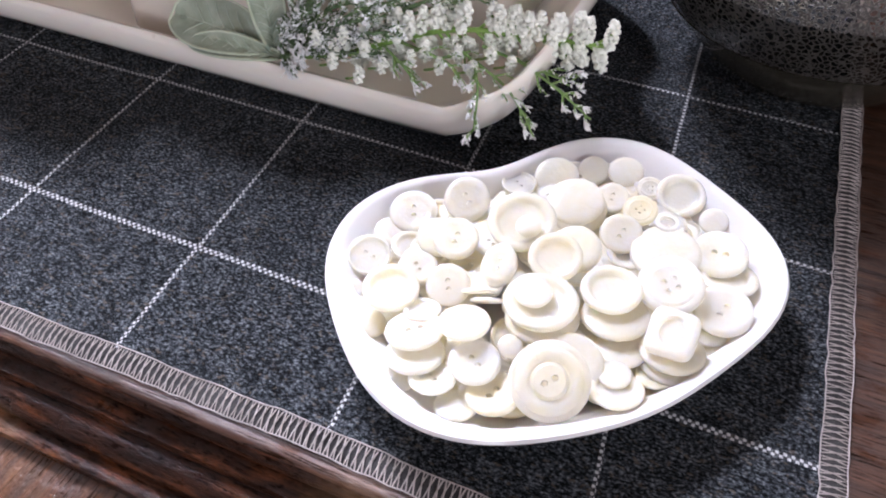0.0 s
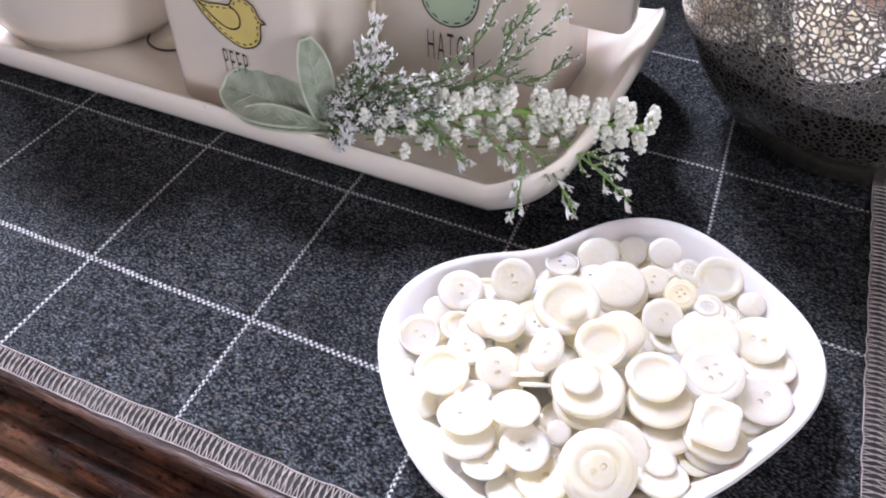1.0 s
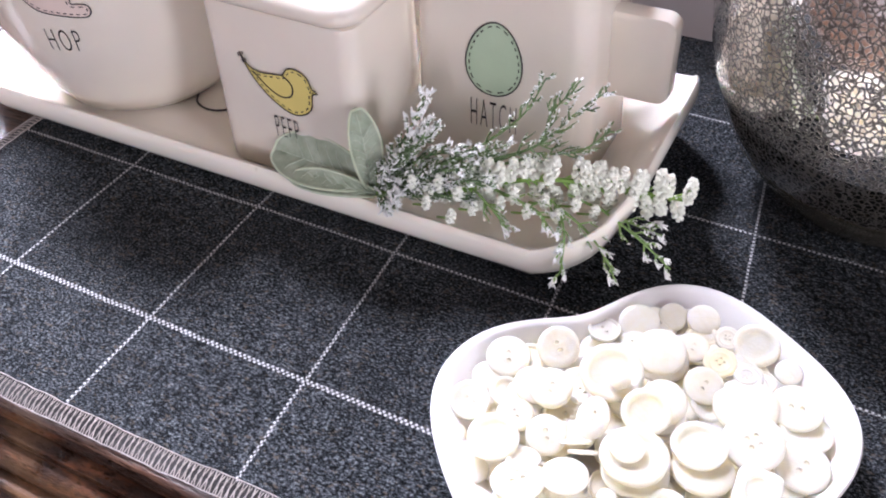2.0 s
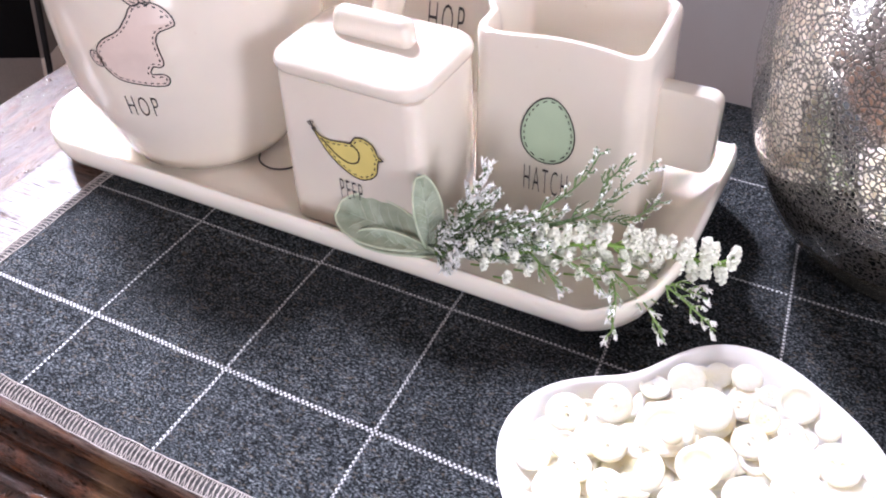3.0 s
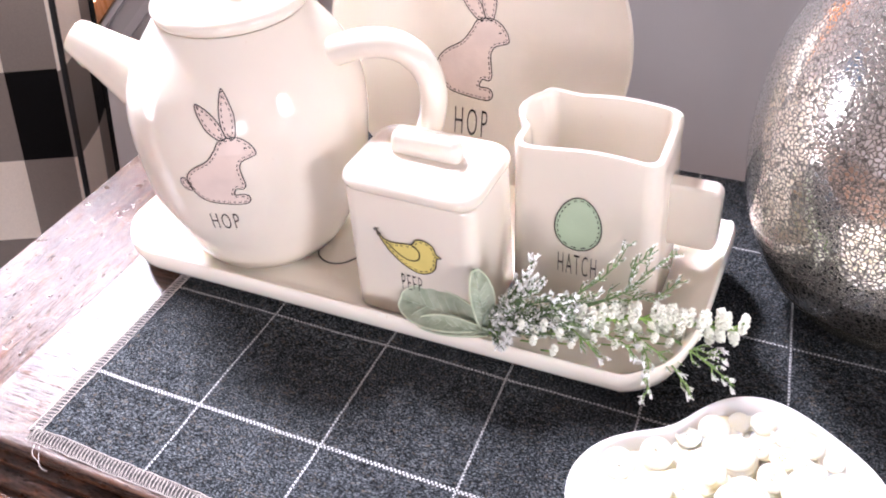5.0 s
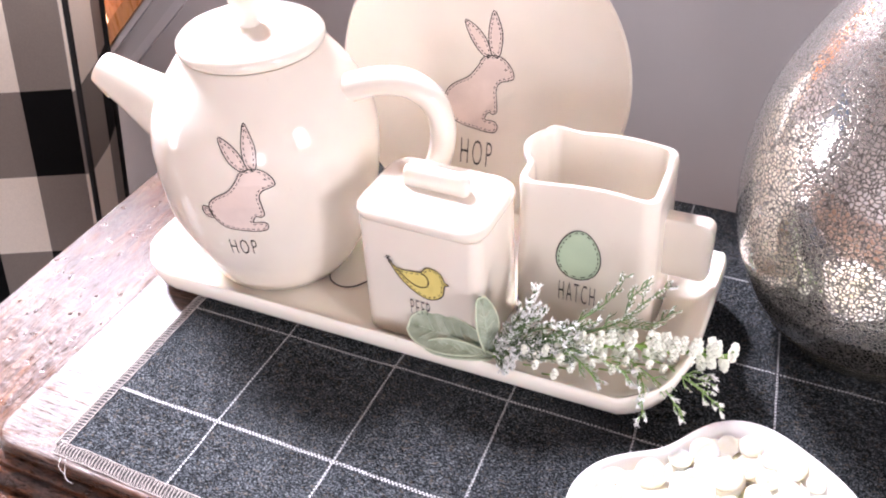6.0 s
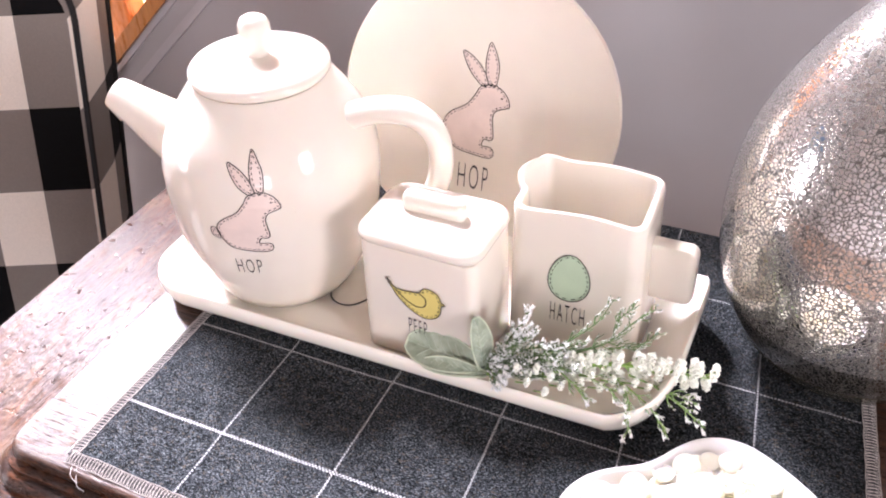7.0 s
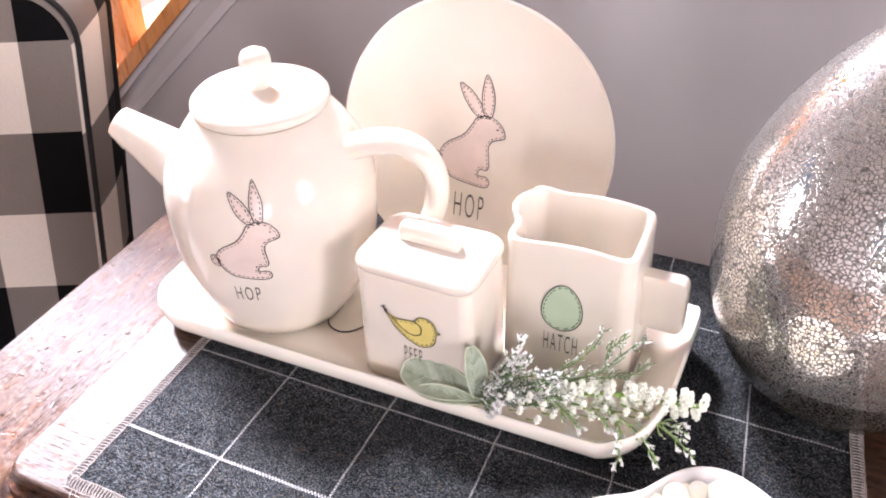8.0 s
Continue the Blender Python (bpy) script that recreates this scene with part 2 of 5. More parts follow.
sloped("stair_cap", -0.0155, 0.0, WALL - 0.006, WALL + 0.106, PINE, "orange varnished pine cap along the stair slope", "trim")
sloped("trim_upper", 0.003, 0.008, WALL - 0.005, WALL, TRIM, "grey painted bead under the stair cap", "trim")
sloped("trim_lower", 0.026, 0.035, WALL - 0.006, WALL, TRIM, "grey painted sloping bead on the wall", "trim")
slab("floor", (-3.6, -3.0, FLOOR_Z - 0.05), (2.4, 1.7, FLOOR_Z), FLOOR, label="brown wooden floor boards", category="floor")
slab("ceiling", (-3.6, -3.0, CEIL_Z), (2.4, 1.7, CEIL_Z + 0.05), CEIL, label="white painted ceiling", category="ceiling")


def wall_with_window(name, axis, at, thick, lo, hi, w0, w1, s0, s1, material, label):
    """A wall with one window opening, out of four blocks joined in one mesh."""
    bm = bmesh.new()
    for a0, a1, z0, z1 in ((lo, w0, FLOOR_Z, CEIL_Z), (w1, hi, FLOOR_Z, CEIL_Z), (w0, w1, FLOOR_Z, s0), (w0, w1, s1, CEIL_Z)):
        r = bmesh.ops.create_cube(bm, size=1)
        for v in r["verts"]:
            u, t, z = a0 + (v.co.x + 0.5) * (a1 - a0), at + (v.co.y + 0.5) * thick, z0 + (v.co.z + 0.5) * (z1 - z0)
            v.co = (u, t, z) if axis == "x" else (t, u, z)
    return tagged(part(name, bm, material, smooth=False), label, "wall", kind="structure")


wall_with_window("wall_landing", "x", 1.7, 0.1, -3.6, 2.4, -3.5, -1.0, FLOOR_Z + 0.06, 2.85, PALE, "pale painted landing wall with a tall window opening")
wall_with_window("wall_front", "x", -3.1, 0.1, -3.6, 2.4, 0.2, 1.8, 0.0, 1.5, ROOM, "grey painted room wall with a window opening")
wall_with_window("wall_side", "y", -3.7, 0.1, -3.0, 1.7, -1.95, -0.65, 0.0, 1.5, ROOM, "grey painted side wall with a window opening")
wall_with_window("wall_far_side", "y", 2.4, 0.1, -3.0, 1.7, -1.15, -0.45, 0.3, 1.2, ROOM, "grey painted far side wall with a window opening")

CARPET = plain("pale_landing_carpet", (0.78, 0.70, 0.64), 0.95, 0.08, 60.0, 0.6, 0.002)
slab("landing_floor", (-3.55, 0.57, FLOOR_Z), (2.3, 1.68, FLOOR_Z + 0.015), CARPET, label="pale carpet on the landing floor", category="carpet")
DAY = Nodes("bright_day")
DAY.put(Base_Color=(0.8, 0.8, 0.8), Emission_Color=(1.0, 0.95, 0.92), Emission_Strength=1.6)
slab("backdrop", (-4.6, 2.3, FLOOR_Z - 0.2), (-0.6, 2.32, 3.2), DAY.m, label="bright hazy daylight outside the landing window", category="backdrop")

# the stairs behind the sloping wall
WHITE_PAINT = plain("white_stair_paint", (0.80, 0.76, 0.73), 0.45, 0.03, 9.0, 0.1, 0.001)
staircase = empty("staircase", pose(-1.3, 1.0, FLOOR_Z), "white painted stairs with pale pine treads behind the wall", "stairs", kind="structure")
for k in range(10):
    x0 = -1.3 + 0.222 * k
    z1 = 0.1845 * (k + 1) - 0.05
    part("riser", rbox(0.111 + x0 + 1.3, 0, 0.0, z1 - 0.022, 0.111, 0.42, 0.003), WHITE_PAINT, staircase)
    part("tread", rbox(0.100 + x0 + 1.3, 0, z1 - 0.0218, z1, 0.122, 0.43, 0.006, 0.006), PINE, staircase)

# stair balusters on the cap
for i in range(7):
    bx = -0.970 + i * 0.105
    b = rbox(bx, WALL + 0.05, slope_z(bx) + 0.004, slope_z(bx) + 0.85, 0.016, 0.016, 0.003)
    tagged(part("baluster", b, PINE), "square orange pine baluster on the stair cap", "baluster", "balusters on the stair cap")

# ---------------- the table ----------------
table = empty("side_table", pose(0, 0, FLOOR_Z), "dark worn oak side table with a raised moulded top", "table")
Z0 = -FLOOR_Z


def local(bm, m=None):
    for v in bm.verts:
        v.co.z += Z0
    return bm


def moulded(cx, cy, hx, hy, r, profile):
    return loft([rrect(cx, cy, hx + o, hy + o, r + o, z, 8) for o, z in profile])


SLAB_X0, SLAB_X1, SLAB_Y0, SLAB_Y1 = -0.266, 0.47, -0.0575, 0.296
scx, scy, shx, shy = (SLAB_X0 + SLAB_X1) / 2, (SLAB_Y0 + SLAB_Y1) / 2, (SLAB_X1 - SLAB_X0) / 2, (SLAB_Y1 - SLAB_Y0) / 2
edge_profile = [(-0.003, -0.031), (0.012, -0.031), (0.0165, -0.0305), (0.0185, -0.0285), (0.018, -0.0265), (0.0155, -0.0252), (0.0122, -0.0250), (0.0119, -0.0235), (0.0128, -0.0215),
                (0.0115, -0.0190), (0.0085, -0.0170), (0.0060, -0.0162), (0.0052, -0.0160), (0.0054, -0.0145), (0.0050, -0.0125), (0.0025, -0.0112), (-0.0015, -0.0105), (0.0004, -0.0092),
                (0.0012, -0.0075), (0.0008, -0.0055), (-0.0005, -0.004)]
top_profile = [(-0.001, -0.0042), (-0.0004, -0.0034), (-0.0012, -0.0025), (-0.003, -0.002)]
back_shift = 0.012
part("moulding", local(moulded(scx, scy - back_shift / 2, shx, shy - back_shift / 2, 0.016, edge_profile)), OAK_EDGE, table, "dark stained moulded edge, worn at the lip")
part("raised_top", local(moulded(scx, scy - 0.001, shx, shy - 0.001, 0.016, top_profile)), OAK_TOP, table, "dark brown oak raised top with fine grain")
low_profile = [(-0.02, -0.066), (-0.004, -0.066), (0.0, -0.06), (0.0, -0.04), (-0.002, -0.034), (-0.006, -0.031)]
part("lower_top", local(moulded(0.045, 0.07, 0.43, 0.22, 0.012, low_profile)), OAK_LOW, table, "chipped orange oak lower top with worn varnish")
part("apron", local(rbox(0.045, 0.06, -0.16, -0.066, 0.39, 0.17, 0.004)), OAK_EDGE, table)
for lx in (-0.34, 0.43):
    for ly in (-0.1, 0.22):
        leg = loft([rrect(lx, ly, w, w, 0.004, z) for z, w in ((FLOOR_Z, 0.014), (-0.3, 0.02), (-0.16, 0.024), (-0.066, 0.024))])
        part("leg", local(leg), OAK_EDGE, table)

# ---------------- the runner ----------------
CX0, CX1, CY0, CY1 = -0.217, 0.206, -0.0465, 0.292
runner = empty("table_runner", pose(0, 0, -0.002), "charcoal wool table runner with white windowpane lines", "table runner")


def ripple(x, y):
    return 0.0006 * noise.noise(Vector((x * 14, y * 14, 0.3)))


bm = bmesh.new()
nx, ny = 110, 80
grid = []
for layer in (1, 0):
    rows = []
    for j in range(ny + 1):
        rows.append([])
        for i in range(nx + 1):
            x, y = CX0 + (CX1 - CX0) * i / nx, CY0 + (CY1 - CY0) * j / ny
            x -= 0.128 * y * max(0.0, (i / nx - 0.55) / 0.45)
            y += 0.0012 * math.sin(x * 21) * (1 - j / ny)
            rows[-1].append(bm.verts.new((x, y, (0.0019 + ripple(x, y)) if layer else 0.0002)))
    grid.append(rows)
for j in range(ny):
    for i in range(nx):
        bm.faces.new((grid[0][j][i], grid[0][j][i + 1], grid[0][j + 1][i + 1], grid[0][j + 1][i]))
        bm.faces.new((grid[1][j][i], grid[1][j + 1][i], grid[1][j + 1][i + 1], grid[1][j][i + 1]))
rim = ([(0, i) for i in range(nx)] + [(j, nx) for j in range(ny)] + [(ny, i) for i in range(nx, 0, -1)] + [(j, 0) for j in range(ny, 0, -1)])
for a, b in zip(rim, rim[1:] + rim[:1]):
    bm.faces.new((grid[0][a[0]][a[1]], grid[1][a[0]][a[1]], grid[1][b[0]][b[1]], grid[0][b[0]][b[1]]))
part("cloth", bm, WOOL, runner)


def hem(p, q, inward, seed):
    """An overlocked edge: two cords along the border and slanted threads across them."""
    rnd = random.Random(seed)
    p, q, inward = Vector(p), Vector(q), Vector(inward)
    length = (q - p).length
    along = (q - p) / length
    bm = bmesh.new()
    w = 0.0068
    count = int(length / 0.00112)

    def at(s, u):
        x = p + along * s - inward * u * w
        y = x.y + (0.0012 * math.sin(x.x * 21) if abs(inward.y) > 0.5 and inward.y > 0 else 0)
        return Vector((x.x, y, 0.0021 - 0.0012 * u * u + 0.0003 * math.sin(s * 90)))

    for k in range(count):
        s = min(max(k * 0.00112 + rnd.uniform(-0.00018, 0.00018), 0.0015), length - 0.0025)
        lean = 0.0019 if k % 2 else -0.0006
        tube([at(s, -0.06), at(s + lean * 0.5, 0.5) + Vector((0, 0, 0.00025)), at(s + lean + rnd.uniform(-0.0002, 0.0003), 1.02)], rnd.uniform(0.00017, 0.00026), 4, bm=bm)
    for u in (-0.08, 1.02):
        tube([at(length * k / 90, u + 0.05 * rnd.uniform(-1, 1)) + Vector((0, 0, 0.0003)) for k in range(91)], 0.00022, 5, bm=bm)
    return bm


def hem_bed(p, q, inward):
    """The folded cloth edge under the threads."""
    p, q, inward = Vector(p), Vector(q), Vector(inward)
    rows = []
    for k in range(61):
        c = p + (q - p) * k / 60
        if inward.y > 0.5:
            c.y += 0.0012 * math.sin(c.x * 21)
        rows.append([c + Vector((0, 0, 0.0001)), c + inward * 0.0004 + Vector((0, 0, 0.0017)), c - inward * 0.004 + Vector((0, 0, 0.0014)), c - inward * 0.0066 + Vector((0, 0, 0.0005)), c - inward * 0.0064 + Vector((0, 0, 0.0001))])
    return loft(rows)


for a, b, c in (((CX0 - 0.004, CY0, 0), (CX1 + 0.013, CY0, 0), (0, 1, 0)), ((CX0, CY1, 0), (CX0, CY0, 0), (1, 0, 0)), ((CX1 + 0.0060, CY0, 0), (CX1 - 0.0374, CY1, 0), (-0.992, -0.127, 0))):
    part("hem_fold", hem_bed(a, b, c), HEM_FOLD, runner, "dark folded wool edge")
part("hem", hem((CX0 - 0.004, CY0, 0), (CX1 + 0.013, CY0, 0), (0, 1, 0), 1), THREAD, runner, "taupe overlocked zigzag hem")
part("hem", hem((CX0, CY1, 0), (CX0, CY0, 0), (1, 0, 0), 2), THREAD, runner, "taupe overlocked zigzag hem")
part("hem", hem((CX1 + 0.0060, CY0, 0), (CX1 - 0.0374, CY1, 0), (-0.992, -0.127, 0), 3), THREAD, runner, "taupe overlocked zigzag hem")

for pts in (((CX0 + 0.004, CY0 - 0.004, 0.0005), (CX0 + 0.010, CY0 - 0.012, -0.001), (CX0 + 0.014, CY0 - 0.0155, -0.0018), (CX0 + 0.019, CY0 - 0.0162, -0.002)),
            ((CX0 + 0.002, CY0 - 0.005, 0.0006), (CX0 + 0.005, CY0 - 0.011, -0.0004), (CX0 + 0.011, CY0 - 0.0135, -0.0014))):
    part("loose_thread", tube(smooth_path(pts, 6), 0.00018, 4), THREAD, runner, "thin loose taupe thread")

# ---------------- the tray ----------------
TX0, TX1, TY0, TY1 = -0.266, 0.085, 0.0805, 0.212


def tray_z(x, y, hx, hy):
    """Upper surface over the tray's plan: flat floor, low long sides, ends that sweep up."""
    u, v = abs(x) / hx, abs(y) / hy
    end = max(0.0, (u - 0.72) / 0.28)
    side = max(0.0, (v - 0.82) / 0.18)
    return 0.0065 + (0.034 if x > 0 else 0.015) * end ** 2.2 + 0.0105 * side ** 1.6 * (1 - 0.4 * end)


def build_tray():
    cx, cy, hx, hy = (TX0 + TX1) / 2, (TY0 + TY1) / 2, (TX1 - TX0) / 2, (TY1 - TY0) / 2
    tray = empty("serving_tray", pose(cx, cy, 0.0005), "long cream glazed ceramic tray with upswept ends on the runner", "tray")
    loops = []
    steps = [i / 16 for i in range(1, 17)]
    for s in steps:
        loops.append([(x, y, tray_z(x, y, hx, hy)) for x, y, _ in rrect(0, 0, hx * s, hy * s, 0.030 * s, 0, 10)])
    top = rrect(0, 0, hx, hy, 0.030, 0, 10)
    for o, dz in ((0.0014, 0.0002), (0.0024, -0.0008), (0.0030, -0.003), (0.0030, -0.006), (0.0018, -0.0105), (0.0, -0.0135)):
        loops.append([(x, y, tray_z(min(max(x, -hx), hx), min(max(y, -hy), hy), hx, hy) + dz) for x, y, _ in rrect(0, 0, hx + o, hy + o, 0.030 + o, 0, 10)])
    for s in (0.92, 0.84, 0.76):
        loops.append([(x, y, max(0.0, tray_z(x, y, hx, hy) - 0.0105)) for x, y, _ in rrect(0, 0, hx * s, hy * s, 0.030 * s, 0, 10)])
    part("platter", loft(loops), TRAY_GLAZE, tray)
    curve = smooth_path([(-0.150 - cx, 0.132 - cy, 0.0072), (-0.145 - cx, 0.122 - cy, 0.0072), (-0.136 - cx, 0.118 - cy, 0.0072), (-0.127 - cx, 0.121 - cy, 0.0072), (-0.120 - cx, 0.131 - cy, 0.0072)], 6)
    part("printed_line", tube(curve, 0.0005, 5), INK, tray, "thin dark printed curve")
    return tray


build_tray()
TRAY_FLOOR = 0.0071


# ---------------- printed motifs ----------------
def inside(x, y, poly):
    odd = False
    for (x0, y0), (x1, y1) in zip(poly, poly[1:] + poly[:1]):
        if (y0 > y) != (y1 > y) and x < (x1 - x0) * (y - y0) / (y1 - y0) + x0:
            odd = not odd
    return odd


def closed(pts, n=5):
    p = [(x, y, 0) for x, y in pts]
    out = smooth_path([p[-1]] + p + p[:2], n)[n:-n]
    return [(v.x, v.y) for v in out]


def fill(poly, cell, wrap, lift):
    bm = bmesh.new()
    made = {}
    xs, ys = [p[0] for p in poly], [p[1] for p in poly]

    def vert(i, j):
        if (i, j) not in made:
            made[i, j] = bm.verts.new(wrap(i * cell, j * cell, lift))
        return made[i, j]

    for i in range(int(min(xs) / cell) - 1, int(max(xs) / cell) + 1):
        for j in range(int(min(ys) / cell) - 1, int(max(ys) / cell) + 1):
            if inside((i + 0.5) * cell, (j + 0.5) * cell, poly):
                bm.faces.new((vert(i, j), vert(i + 1, j), vert(i + 1, j + 1), vert(i, j + 1)))
    return bm


def ribbon(bm, path, width, wrap, lift):
    rows = []
    for i, (x, y) in enumerate(path):
        ax, ay = path[max(i - 1, 0)]
        bx, by = path[min(i + 1, len(path) - 1)]
        d = math.hypot(bx - ax, by - ay) or 1
        ox, oy = -(by - ay) / d * width / 2, (bx - ax) / d * width / 2
        rows.append((bm.verts.new(wrap(x + ox, y + oy, lift)), bm.verts.new(wrap(x - ox, y - oy, lift))))
    for a, b in zip(rows, rows[1:]):
        bm.faces.new((a[0], a[1], b[1], b[0]))


def stitches(bm, path, inset, wrap, lift, width, dash=3, gap=3):
    area2 = sum(x0 * y1 - x1 * y0 for (x0, y0), (x1, y1) in zip(path, path[1:]))
    sign = 1 if area2 > 0 else -1
    off = []
    for i, (x, y) in enumerate(path):
        ax, ay = path[max(i - 1, 0)]
        bx, by = path[min(i + 1, len(path) - 1)]
        d = math.hypot(bx - ax, by - ay) or 1
        off.append((x - sign * (by - ay) / d * inset, y + sign * (bx - ax) / d * inset))
    fine = []
    for a, b in zip(off, off[1:]):
        n = max(1, int(math.hypot(b[0] - a[0], b[1] - a[1]) / 0.00035))
        fine += [(a[0] + (b[0] - a[0]) * k / n, a[1] + (b[1] - a[1]) * k / n) for k in range(n)]
    for k in range(0, len(fine) - dash, dash + gap):
        ribbon(bm, fine[k:k + dash + 1], width, wrap, lift)


def motif(parent, shapes, size, wrap, material, label, extra=()):
    """A printed figure: coloured shapes, their dark outlines and rows of stitches."""
    line = bmesh.new()
    whole = bmesh.new()
    for pts in shapes:
        path = closed([(x * size, y * size) for x, y in pts])
        f = fill(path, 0.0006, wrap, 0.00012)
        me = bpy.data.meshes.new("fill")
        f.to_mesh(me)
        f.free()
        whole.from_mesh(me)
        bpy.data.meshes.remove(me)
        ribbon(line, path + path[:2], 0.00066, wrap, 0.00030)
        stitches(line, path + path[:1], 0.0015, wrap, 0.00026, 0.00058, 4, 4)
    for pts in extra:
        ribbon(line, [(x * size, y * size) for x, y in ((v.x, v.y) for v in smooth_path([(a, b, 0) for a, b in pts], 5))], 0.0007, wrap, 0.00034)
    figure = part("printed_motif", whole, material, parent, label)
    o = part("motif_outline", line, INK, figure, "dark stitched outline")
    return figure


def lettering(parent, text, height, squeeze, x, y, wrap, gap=1.15):
    cu = bpy.data.curves.new("lettering", "FONT")
    cu.body, cu.size, cu.align_x, cu.offset, cu.resolution_u, cu.space_character = text, 1.0, "CENTER", -0.0125, 3, gap
    ob = new("lettering", cu)
    me = bpy.data.meshes.new_from_object(ob.evaluated_get(bpy.context.evaluated_depsgraph_get()))
    bpy.data.objects.remove(ob)
    bm = bmesh.new()
    bm.from_mesh(me)
    bpy.data.meshes.remove(me)
    k = height / 0.69
    for v in bm.verts:
        v.co = wrap(x + v.co.x * k * squeeze, y + v.co.y * k, 0.0003)
    return part("lettering", bm, INK, parent, "thin dark printed capital letters " + text)


BODY = [(0.55, 1.04), (0.47, 0.91), (0.34, 0.74), (0.13, 0.61), (0.02, 0.49), (0.0, 0.36), (0.06, 0.19), (0.21, 0.06), (0.47, 0.01), (0.72, -0.01),
        (0.80, 0.03), (0.81, 0.11), (0.75, 0.16), (0.62, 0.17), (0.66, 0.27), (0.74, 0.26), (0.79, 0.32), (0.77, 0.49), (0.76, 0.62), (0.81, 0.72),
        (0.94, 0.77), (1.0, 0.81), (0.97, 0.92), (0.87, 1.03), (0.74, 1.08)]
EAR_A = [(0.56, 1.05), (0.40, 1.19), (0.28, 1.38), (0.25, 1.51), (0.42, 1.43), (0.57, 1.28), (0.65, 1.09)]
EAR_B = [(0.66, 1.09), (0.60, 1.28), (0.60, 1.48), (0.65, 1.68), (0.75, 1.52), (0.80, 1.33), (0.77, 1.08)]
TAIL = [(0.0, 0.40), (-0.09, 0.42), (-0.12, 0.34), (-0.08, 0.24), (0.03, 0.23)]
BIRD = [(0.0, 0.62), (0.10, 0.47), (0.25, 0.43), (0.42, 0.45), (0.55, 0.47), (0.63, 0.56), (0.75, 0.58), (0.88, 0.52), (0.93, 0.40), (1.0, 0.355),
        (0.93, 0.32), (0.90, 0.16), (0.80, 0.05), (0.62, 0.0), (0.40, 0.09), (0.20, 0.26), (0.06, 0.47)]
WING = [(0.55, 0.47), (0.66, 0.38), (0.64, 0.24), (0.50, 0.19), (0.33, 0.26), (0.15, 0.42)]
EGG = [(0.40 * math.cos(a) * (1 - 0.15 * math.sin(a)), 0.5 * math.sin(a)) for a in (2 * math.pi * k / 24 for k in range(24))]


# ---------------- the teapot ----------------
POT = (-0.1895, 0.139)
POT_PROFILE = [(0.008, 0.0440), (0.018, 0.0500), (0.03, 0.0555), (0.042, 0.0603), (0.055, 0.0640), (0.068, 0.0660), (0.08, 0.0672), (0.095, 0.0682), (0.11, 0.0680),
               (0.124, 0.0655), (0.137, 0.0600), (0.150, 0.0520), (0.1645, 0.0418)]


def pot_r(z):
    for (z0, r0), (z1, r1) in zip(POT_PROFILE, POT_PROFILE[1:]):
        if z <= z1:
            return r0 + (r1 - r0) * (z - z0) / (z1 - z0)
    return POT_PROFILE[-1][1]


